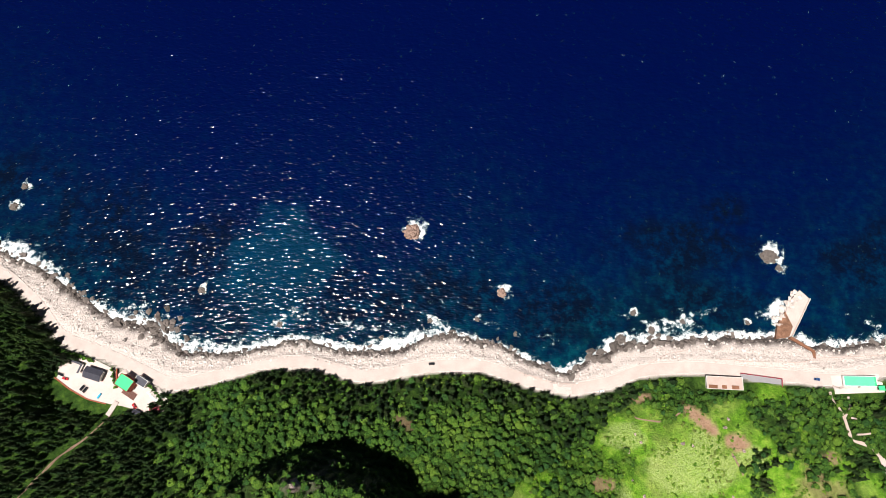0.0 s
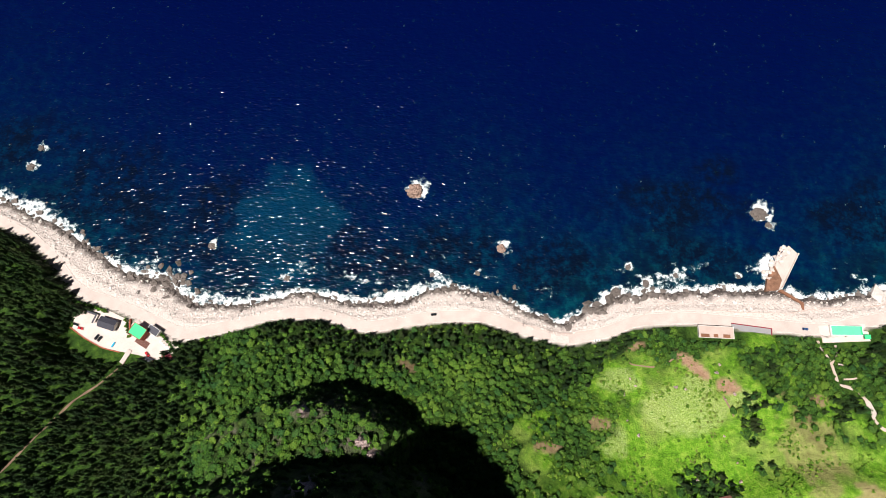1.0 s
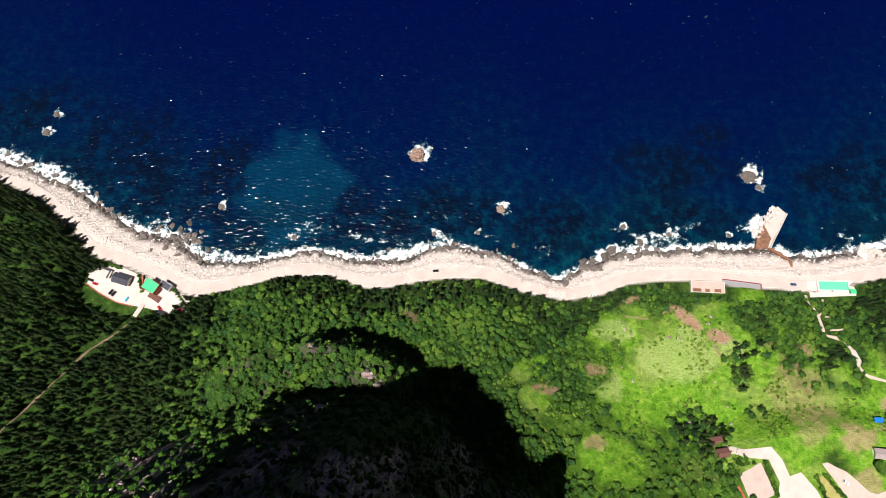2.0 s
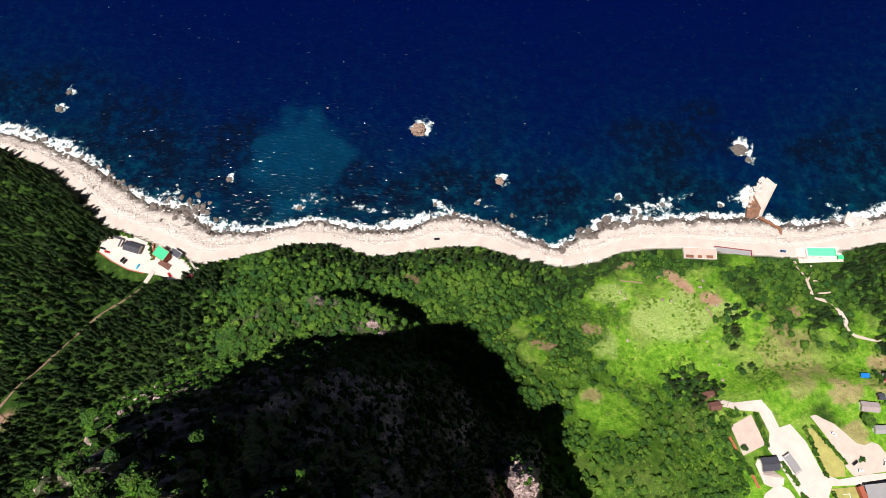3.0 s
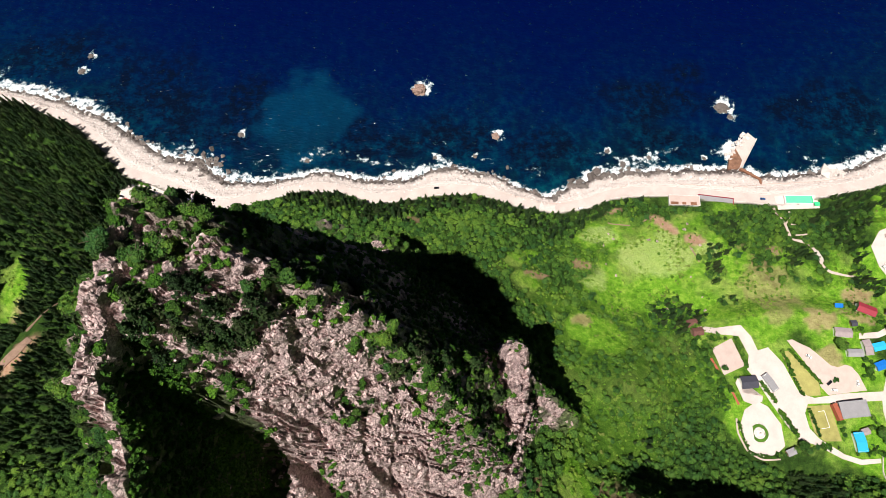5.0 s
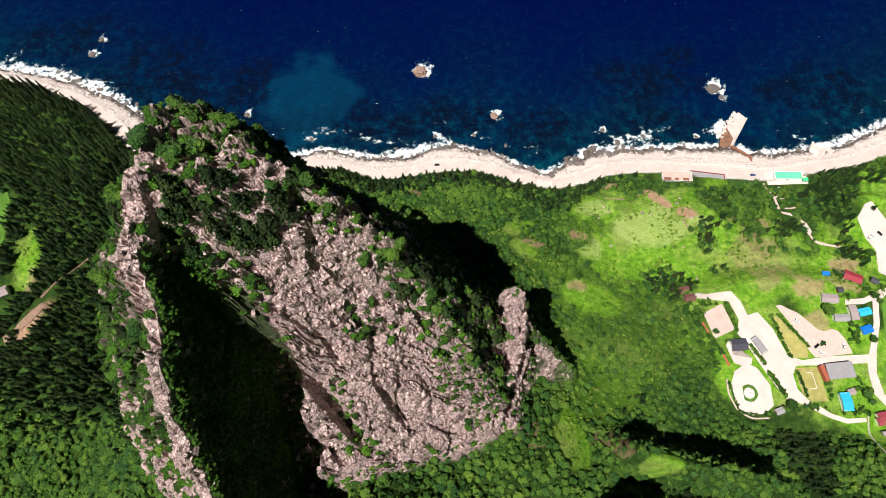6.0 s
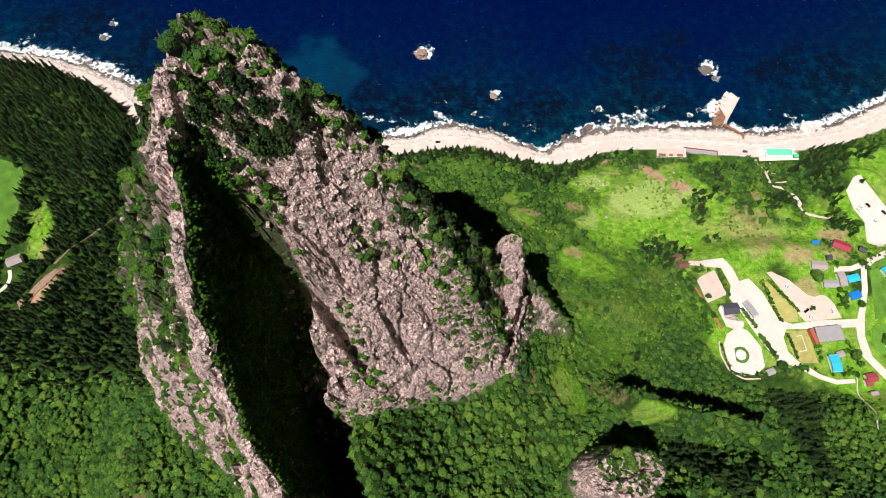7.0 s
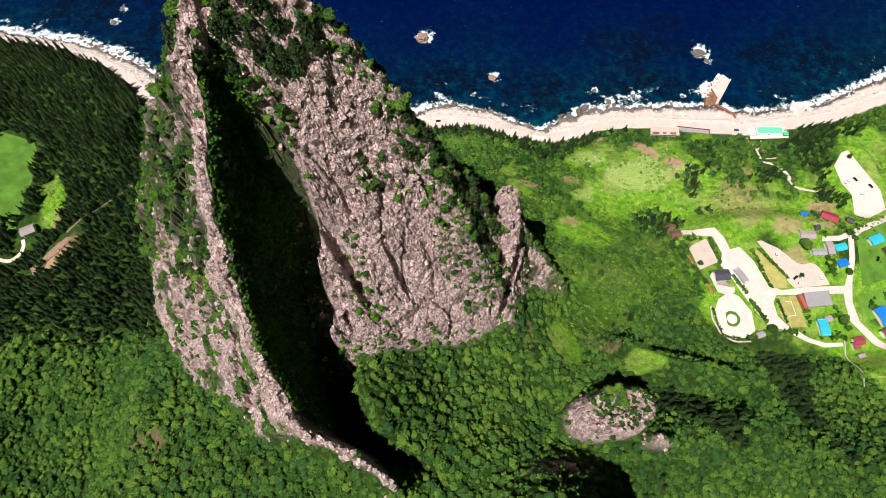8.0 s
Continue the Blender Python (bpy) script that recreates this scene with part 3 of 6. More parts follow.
def prism(bm, outline, z0, z1):
    """A flat block over an outline; z1 may be a list of heights."""
    tops = z1 if isinstance(z1, (list, tuple)) else [z1] * len(outline)
    low = [bm.verts.new((x, y, z0 if not isinstance(z1, (list, tuple)) else t - z0)) for (x, y), t in zip(outline, tops)]
    high = [bm.verts.new((x, y, t)) for (x, y), t in zip(outline, tops)]
    bm.faces.new(high)
    bm.faces.new(low[::-1])
    for i in range(len(outline)):
        j = (i + 1) % len(outline)
        bm.faces.new((low[i], low[j], high[j], high[i]))
    bmesh.ops.recalc_face_normals(bm, faces=bm.faces[:])
    return bm


def tube(bm, a, b, r0, r1, sides=6):
    a, b = Vector(a), Vector(b)
    m = Matrix.Translation((a + b) / 2) @ (b - a).to_track_quat("Z", "Y").to_matrix().to_4x4()
    bmesh.ops.create_cone(bm, segments=sides, radius1=r0, radius2=r1, depth=(b - a).length, cap_ends=True, matrix=m)
    return bm


def round_line(points, step=2.0):
    """Points along a rounded line through a few places."""
    p = np.array(points, float)
    t = np.r_[0, np.cumsum(np.hypot(*np.diff(p, axis=0).T))]
    s = np.linspace(0, t[-1], max(2, int(t[-1] / step)))
    out = np.stack([np.interp(s, t, p[:, 0]), np.interp(s, t, p[:, 1])], 1)
    for _ in range(2):
        out[1:-1] = (out[:-2] + 2 * out[1:-1] + out[2:]) / 4
    return out


def ribbon(bm, points, width, lift=0.2, deep=0.8, across=4, step=2.0, wobble=0.0):
    """A road or path laid on the ground along a line, with edges that go down into it."""
    p = round_line(points, step)
    d = np.gradient(p, axis=0)
    n = np.stack([-d[:, 1], d[:, 0]], 1) / np.hypot(d[:, 0], d[:, 1])[:, None]
    rows = []
    for i, (c, m) in enumerate(zip(p, n)):
        w = width * (1 + wobble * float(vnoise(np.array(i * 0.37), np.array(0.5), 12)))
        offs = np.linspace(-w / 2, w / 2, across + 1)
        q = c + offs[:, None] * m
        z = ground_height(q[:, 0], q[:, 1], False)
        z = 0.5 * z + 0.5 * z.mean() + lift
        row = [bm.verts.new((q[0, 0], q[0, 1], z[0] - deep))]
        row += [bm.verts.new((a, b, h)) for (a, b), h in zip(q, z)]
        row += [bm.verts.new((q[-1, 0], q[-1, 1], z[-1] - deep))]
        rows.append(row)
    for r, s in zip(rows, rows[1:]):
        for i in range(len(r) - 1):
            bm.faces.new((r[i], s[i], s[i + 1], r[i + 1]))
    bmesh.ops.recalc_face_normals(bm, faces=bm.faces[:])
    return bm


def slab(name, outline, mat, label, lift=0.22, category="yard"):
    """Paving laid over the ground inside an outline, with edges that go down into it."""
    bm = bmesh.new()
    bm.faces.new([bm.verts.new((x, y, 0)) for x, y in outline])
    bmesh.ops.triangulate(bm, faces=bm.faces[:])
    for _ in range(5):
        far = [e for e in bm.edges if e.calc_length() > 3.5]
        if not far:
            break
        bmesh.ops.subdivide_edges(bm, edges=far, cuts=1)
        bmesh.ops.triangulate(bm, faces=bm.faces[:])
    bmesh.ops.recalc_face_normals(bm, faces=bm.faces[:])
    if bm.faces[:][0].normal.z < 0:
        bmesh.ops.reverse_faces(bm, faces=bm.faces[:])
    vs = bm.verts[:]
    z = ground_height(np.array([v.co.x for v in vs]), np.array([v.co.y for v in vs]), False)
    for v, h in zip(vs, z):
        v.co.z = float(h) + lift
    edge = bmesh.ops.extrude_edge_only(bm, edges=[e for e in bm.edges if len(e.link_faces) == 1])
    for v in edge["geom"]:
        if isinstance(v, bmesh.types.BMVert):
            v.co.z -= 1.2
    return tagged(part(name, bm, mat), label, category, kind="structure")


def joined(name, verts, faces, mat, label, category, kind="stuff", tone=None, smooth=False):
    """One mesh out of arrays of corners and faces, with a tone for each plant."""
    me = bpy.data.meshes.new(name)
    me.vertices.add(len(verts))
    me.vertices.foreach_set("co", np.asarray(verts, np.float32).ravel())
    me.loops.add(faces.size)
    me.loops.foreach_set("vertex_index", faces.ravel().astype(np.int32))
    me.polygons.add(len(faces))
    k = faces.shape[1]
    me.polygons.foreach_set("loop_start", np.arange(0, faces.size, k).astype(np.int32))
    me.polygons.foreach_set("use_smooth", np.full(len(faces), smooth))
    me.update(calc_edges=True)
    if tone is not None:
        me.attributes.new("tone", "FLOAT", "POINT").data.foreach_set("value", np.asarray(tone, np.float32))
    me.materials.append(mat)
    return tagged(new(name, me), label, category, kind=kind)


def scattered(templates, places, rnd):
    """Copies of (corners, faces) templates at rows of x, y, z, size, tallness: corners, faces and a tone for each copy."""
    vs, fs, ts, base = [], [], [], 0
    pick = rnd.integers(0, len(templates), len(places))
    turn = rnd.uniform(0, 2 * math.pi, len(places))
    tones = rnd.uniform(0, 1, len(places))
    for k, (v, f) in enumerate(templates):
        rows, a = places[pick == k], turn[pick == k]
        if not len(rows):
            continue
        c, s = np.cos(a)[:, None], np.sin(a)[:, None]
        x = (v[:, 0] * c - v[:, 1] * s) * rows[:, 3:4] + rows[:, 0:1]
        y = (v[:, 0] * s + v[:, 1] * c) * rows[:, 3:4] + rows[:, 1:2]
        z = v[:, 2] * rows[:, 4:5] + rows[:, 2:3]
        vs.append(np.stack([x, y, z], -1).reshape(-1, 3))
        ts.append(np.repeat(tones[pick == k], len(v)))
        fs.append((f[None] + (np.arange(len(rows)) * len(v))[:, None, None] + base).reshape(-1, f.shape[1]))
        base += len(rows) * len(v)
    return np.concatenate(vs), np.concatenate(fs), np.concatenate(ts)


def leaf_quads(rnd, centers, normals, size, spread):
    """Little four-cornered leaf sprays, tilted at random round the given normals."""
    n = normals + rnd.normal(0, spread, normals.shape)
    n /= np.linalg.norm(n, axis=1)[:, None]
    ref = rnd.normal(0, 1, n.shape)
    u = np.cross(n, ref)
    u /= np.linalg.norm(u, axis=1)[:, None]
    w = np.cross(n, u)
    s = size * rnd.uniform(0.6, 1.3, (len(n), 1))
    long = rnd.uniform(0.7, 1.5, (len(n), 1))
    q = [centers + s * (a * long * u + b * w) + n * s * 0.25 * bend for a, b, bend in ((-1, -0.35, 0), (0.15, -0.8, 0.6), (1, 0.2, -0.3), (-0.1, 0.8, 0.5))]
    v = np.stack(q, 1).reshape(-1, 3)
    return v, np.arange(len(v)).reshape(-1, 4)


def crown_core(cen, rad, middle, rings, segs, rnd, low=1.85):
    """The closed inner foliage of a crown: the hull of its lobes seen from the middle, roughened."""
    th = np.linspace(0.16, low, rings)
    ph = 2 * math.pi * np.arange(segs) / segs
    d = np.stack([np.outer(np.sin(th), np.cos(ph)), np.outer(np.sin(th), np.sin(ph)), np.outer(np.cos(th), np.ones(segs))], -1).reshape(-1, 3)
    off = cen - middle
    b = d @ off.T
    disc = b * b - (off ** 2).sum(1)[None] + rad[None] ** 2
    t = np.where(disc > 0, b + np.sqrt(np.maximum(disc, 0)), 0).max(1)
    t = np.maximum(t, 0.22) * rnd.uniform(0.68, 1.1, len(t))
    v = middle + d * t[:, None]
    f = [(r * segs + i, (r + 1) * segs + i, (r + 1) * segs + (i + 1) % segs, r * segs + (i + 1) % segs) for r in range(rings - 1) for i in range(segs)]
    f += [(i, i + 1, segs - 2 - i, segs - 1 - i) for i in range(segs // 2 - 1)]
    return v, np.array(f)


def crown_template(seed, leaves, leaf=0.2, lumps=6, flat=0.75, rings=5, segs=10):
    """A broad crown, one unit in radius: inner foliage of several bulging lobes, with leaf sprays standing out all over it."""
    rnd = np.random.default_rng(seed)
    a = np.arange(lumps) * 2.4 + rnd.uniform(0, 1, lumps)
    r = np.sqrt(np.linspace(0.02, 0.5, lumps))
    stretch = rnd.uniform(0.7, 1.15, 2)
    cen = np.stack([r * np.cos(a) * stretch[0], r * np.sin(a) * stretch[1], 0.55 - 0.5 * r * r + rnd.uniform(-0.22, 0.25, lumps)], 1)
    rad = rnd.uniform(0.30, 0.50, lumps)
    k = rnd.integers(0, lumps, leaves)
    d = rnd.normal(0, 1, (leaves, 3))
    d[:, 2] = np.abs(d[:, 2]) * 1.1 - 0.25
    d /= np.linalg.norm(d, axis=1)[:, None]
    c = cen[k] + d * rad[k][:, None] * rnd.uniform(0.85, 1.15, (leaves, 1))
    c[:, 2] *= flat
    v, f = crown_core(cen * (1, 1, flat), rad, np.array((0, 0, 0.25 * flat)), rings, segs, rnd)
    w, g = leaf_quads(rnd, c, d + (0, 0, 0.4), leaf, 0.45)
    return np.concatenate([v, w]), np.concatenate([f, g + len(v)])


def pine_template(seed, whorls=7, leaf=0.2):
    """A needle tree: a ragged pointed core with whorls of drooping sprays."""
    rnd = np.random.default_rng(seed)
    cs, ns = [], []
    for w in range(whorls):
        h = w / (whorls - 1)
        reach = (1 - h) * 0.95 + 0.1
        count = max(3, int(8 * reach))
        for b in range(count):
            a = 2 * math.pi * (b + rnd.uniform(-0.3, 0.3)) / count + w
            for f in ((0.6, 1.0) if reach > 0.5 else (0.8,)):
                cs.append((reach * f * math.cos(a), reach * f * math.sin(a), h * 1.8 - 0.25 * f * reach + rnd.uniform(-0.08, 0.08)))
                ns.append((0.6 * math.cos(a), 0.6 * math.sin(a), 1))
    cen = np.array([(rnd.uniform(-0.15, 0.15) + 0.3 * math.cos(2.4 * i) * (i < 4), rnd.uniform(-0.15, 0.15) + 0.3 * math.sin(2.4 * i) * (i < 4), z) for i, z in enumerate((0.1, 0.2, 0.35, 0.5, 0.9, 1.3, 1.6))])
    v, f = crown_core(cen, np.array((0.5, 0.48, 0.46, 0.45, 0.4, 0.28, 0.16)), np.array((0, 0, 0.5)), 5, 8, rnd)
    g, q = leaf_quads(rnd, np.array(cs), np.array(ns, float), leaf, 0.35)
    return np.concatenate([v, g]), np.concatenate([f, q + len(v)])


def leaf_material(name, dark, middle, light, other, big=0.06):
    """Foliage: each plant its own tone, patches over the slope, some plants of another hue, and shade painted into the
    hollows.
    """
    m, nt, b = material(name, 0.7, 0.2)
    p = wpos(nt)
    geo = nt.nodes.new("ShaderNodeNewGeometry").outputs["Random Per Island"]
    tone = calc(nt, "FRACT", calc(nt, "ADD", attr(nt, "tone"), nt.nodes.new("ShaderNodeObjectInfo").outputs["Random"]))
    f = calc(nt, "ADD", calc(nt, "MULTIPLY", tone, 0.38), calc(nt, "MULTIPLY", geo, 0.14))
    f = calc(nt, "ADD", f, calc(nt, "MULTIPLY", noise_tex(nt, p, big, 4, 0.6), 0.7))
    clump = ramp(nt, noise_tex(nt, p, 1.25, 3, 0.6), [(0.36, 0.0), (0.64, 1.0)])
    # leaf tone varies by clump; its hollows also get shade in the colour
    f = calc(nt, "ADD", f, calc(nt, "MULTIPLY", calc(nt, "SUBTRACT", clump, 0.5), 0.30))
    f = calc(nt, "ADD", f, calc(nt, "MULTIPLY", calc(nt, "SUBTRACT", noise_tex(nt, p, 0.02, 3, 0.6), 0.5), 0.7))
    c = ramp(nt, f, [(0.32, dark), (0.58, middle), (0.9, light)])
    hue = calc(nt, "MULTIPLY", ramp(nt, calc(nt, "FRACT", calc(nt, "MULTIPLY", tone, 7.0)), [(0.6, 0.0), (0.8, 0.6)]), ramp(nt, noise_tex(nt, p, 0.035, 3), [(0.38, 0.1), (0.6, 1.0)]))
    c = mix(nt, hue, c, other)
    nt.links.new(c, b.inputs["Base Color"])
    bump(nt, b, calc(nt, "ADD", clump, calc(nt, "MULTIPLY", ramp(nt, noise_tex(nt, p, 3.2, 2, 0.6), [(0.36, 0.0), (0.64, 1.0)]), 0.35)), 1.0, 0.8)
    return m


def rock_template(seed):
    """An angular block: the hull of a few random corners."""
    rnd = np.random.default_rng(seed)
    bm = bmesh.new()
    d = np.array([(i, j, k) for i in (-1, 1) for j in (-1, 1) for k in (-1, 1)], float)
    d = d * (1, rnd.uniform(0.5, 0.85), rnd.uniform(0.45, 0.8)) + rnd.normal(0, 0.22, d.shape)
    d = np.concatenate([d, rnd.normal(0, 0.75, (4, 3))])
    tilt = np.array(Euler(rnd.uniform(-0.9, 0.9, 3)).to_matrix())
    d = d @ tilt.T
    for v in d:
        bm.verts.new(v)
    bmesh.ops.convex_hull(bm, input=bm.verts[:])
    bmesh.ops.delete(bm, geom=[v for v in bm.verts if not v.link_faces], context="VERTS")
    bmesh.ops.triangulate(bm, faces=bm.faces[:])
    bm.verts.index_update()
    v, f = np.array([v.co[:] for v in bm.verts]), np.array([[w.index for w in t.verts] for t in bm.faces])
    bm.free()
    return v, f


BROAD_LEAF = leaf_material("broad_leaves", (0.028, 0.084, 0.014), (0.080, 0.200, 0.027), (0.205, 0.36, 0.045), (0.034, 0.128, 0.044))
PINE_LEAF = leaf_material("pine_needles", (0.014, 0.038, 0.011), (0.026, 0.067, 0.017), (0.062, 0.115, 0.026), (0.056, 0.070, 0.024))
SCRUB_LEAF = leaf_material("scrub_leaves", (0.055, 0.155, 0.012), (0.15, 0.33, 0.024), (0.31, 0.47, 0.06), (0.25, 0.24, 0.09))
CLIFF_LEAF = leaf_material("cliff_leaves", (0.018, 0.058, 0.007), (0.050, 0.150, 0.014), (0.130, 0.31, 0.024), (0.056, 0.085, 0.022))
BARK = plain("bark", (0.11, 0.085, 0.065), 0.95, vary=0.3, scale=3)


def stone_material(name, color, scale=0.5):
    m, nt, b = material(name, 0.92, 0.2)
    p = wpos(nt)
    isle = nt.nodes.new("ShaderNodeNewGeometry").outputs["Random Per Island"]
    f = calc(nt, "ADD", calc(nt, "MULTIPLY", isle, 0.4), calc(nt, "MULTIPLY", noise_tex(nt, p, scale, 5, 0.65), 0.6))
    f = calc(nt, "ADD", f, calc(nt, "MULTIPLY", calc(nt, "SUBTRACT", noise_tex(nt, p, scale * 7, 4, 0.7), 0.5), 0.5))
    nt.links.new(ramp(nt, f, [(0.22, [c * 0.42 for c in color]), (0.45, color), (0.76, [min(0.75, c * 1.4) for c in color])]), b.inputs["Base Color"])
    bump(nt, b, noise_tex(nt, p, scale * 6, 5, 0.7), 0.8, 0.25)
    return m


def crag_material():
    m, nt, b = material("crag_stone", 0.95, 0.15)
    c, h = rock_surface(nt, wpos(nt))
    nt.links.new(c, b.inputs["Base Color"])
    bump(nt, b, h, 1.0, 1.0)
    return m


CRAG_STONE = crag_material()
SHORE_STONE = stone_material("shore_stone", (0.16, 0.135, 0.125))
PALE_STONE = stone_material("pale_stone", (0.64, 0.555, 0.525))


# ---- woods ----
def yards(x, y):
    """Where roads, yards and houses keep the ground clear."""
    k = sm(1.08, 0.98, (np.abs((x - 250) / 66) ** 3 + np.abs((y + 246) / 47) ** 3) ** (1 / 3))
    k = np.maximum(k, sm(1.1, 1.0, np.hypot((x + 191) / 37, (y + 101) / 18)))
    k = np.maximum(k, sm(1.1, 1.0, np.hypot((x - 329) / 17, (y + 158) / 32)))
    k = np.maximum(k, sm(1.1, 1.0, np.hypot((x - 285) / 19, (y + 103) / 10)))
    k = np.maximum(k, sm(1.1, 1.0, np.hypot((x - 208) / 34, (y + 101) / 8)))
    k = np.maximum(k, sm(1.1, 1.0, np.hypot((x + 319) / 29, (y + 162) / 49) + 0.3 * fbm(x / 9, y / 9, 122, 3)))
    for ax, ay, bx, by, r in ((-185, -114, -197, -135, 2.4), (-197, -135, -212, -150, 4.0), (-212, -150, -243, -207, 2.4), (267, -123, 267, -137, 1.6), (267, -137, 280, -147, 1.6), (280, -147, 281, -160, 2.2), (281, -160, 293, -167, 1.6), (276, -112, 267, -123, 1.2), (270, -133.5, 279, -133, 1.2), (271, -124, 277, -125, 1.2), (-236, -205, -262, -235, 4), (-280, -208, -279, -196, 8), (-302, -220, -285, -223, 3.5), (-282, -222, -281, -206, 3.5), (292, -250, 296, -330, 6)):
        k = np.maximum(k, seg(x, y, ax, ay, bx, by)[0] + 1.5 * fbm(x / 6, y / 6, 121, 2) < r)
    return k


def open_land(x, y):
    """Meadows, bare soil and yards: no wood."""
    m = land_weights(x, y, np.full(np.shape(x), 30.0))
    return np.maximum(np.maximum(m["meadow"] * (1 - grove(x, y)), m["soil"]), yards(x, y))


def jittered(x0, x1, y0, y1, step, rnd):
    gx, gy = np.meshgrid(np.arange(x0, x1, step), np.arange(y0, y1, step))
    return gx.ravel() + rnd.uniform(-0.5, 0.5, gx.size) * step, gy.ravel() + rnd.uniform(-0.5, 0.5, gx.size) * step


def plant(step, rnd, keep, size, tall, sink=0.15, bounds=(-395, 415, -395, 10)):
    x, y = jittered(*bounds, step, rnd)
    ok = (np.abs(x - 12) < 330 + (y + 200) * 0.35) & (y < inner_y(x) - 1.5)
    x, y = x[ok], y[ok]
    ok = rnd.uniform(0, 1, len(x)) < keep(x, y)
    x, y = x[ok], y[ok]
    s = rnd.uniform(*size, len(x))
    h = s * rnd.uniform(*tall, len(x))
    return np.stack([x, y, ground_height(x, y) - sink * h, s, h], 1)


def pine_share(x, y):
    """Needle trees in the west and along the shore road, broad leaves elsewhere."""
    d = inner_y(x) - y
    west = sm(-105, -150, x + 25 * fbm(x / 40, y / 40, 101, 2)) * sm(-315, -270, y + 30 * fbm(x / 50, y / 50, 102, 2))
    belt = 0.7 * sm(30, 12, d + 14 * fbm(x / 22, y / 22, 103, 2)) * sm(-110, -90, x) * sm(165, 130, x)
    knot = sm(0.15, 0.4, fbm(x / 38, y / 38, 104, 3)) * sm(100, 140, x) * sm(-215, -250, y)
    return np.clip(np.maximum(np.maximum(np.maximum(west, belt), knot), grove(x, y, True)), 0, 1)


def bare_peak(x, y):
    west = np.interp(y, CREST_Y, CREST_X) - x
    return sm(2, 12, peak_height(x, y) - base_height(x, y)) * (1 - sm(-364, -370, y) * (x > 25)) * (1 - 0.8 * sm(-204, -194, y)) * (1 - sm(52, 64, west) * (1 - flank_wedge(x, y)))


wood_rng = np.random.default_rng(11)
broad = plant(2.95, wood_rng, lambda x, y: (open_land(x, y) < 0.45) * (1 - bare_peak(x, y)) * (1 - pine_share(x, y)) * (1 - 0.6 * heath(x, y)) * 0.97, (1.0, 3.1), (0.6, 1.5), -0.12)
v, f, tone = scattered([crown_template(200 + i, 25, 0.2, 8, 0.75, 4, 8) for i in range(9)], broad, wood_rng)
joined("broadleaf_wood", v, f, BROAD_LEAF, "dense bright green broadleaf wood on the steep slope", "woodland", tone=tone, smooth=True)
pines = plant(3.3, wood_rng, lambda x, y: (open_land(x, y) < 0.45) * (1 - bare_peak(x, y)) * pine_share(x, y) * (1 - 0.7 * heath(x, y)) * 0.95, (1.2, 2.8), (1.5, 2.3), -0.1)
edge = (pines[:, 0] < -190) & (inner_y(pines[:, 0]) - pines[:, 1] < 13)
pines[edge, 3] *= 1.25
pines[edge, 4] *= 1.9
v, f, tone = scattered([pine_template(300 + i, 5, 0.26) for i in range(6)], pines, wood_rng)
joined("pine_wood", v, f, PINE_LEAF, "dark green pine wood above the shore road", "woodland", tone=tone, smooth=True)
shrubs = plant(1.8, wood_rng, lambda x, y: (yards(x, y) < 0.3) * np.where(open_land(x, y) > 0.3, 0.09 + 0.6 * sm(0.05, 0.3, fbm(x / 14, y / 14, 106, 3)), 0.9 * heath(x, y)) * (peak_height(x, y) < base_height(x, y)), (0.35, 1.7), (0.4, 0.9), 0.1)
v, f, tone = scattered([crown_template(220 + i, 11, 0.2, 5, 0.7, 4, 8) for i in range(4)], shrubs, wood_rng)
joined("meadow_scrub", v, f, SCRUB_LEAF, "low bright green scrub dotted over the meadow", "scrub", tone=tone, smooth=True)


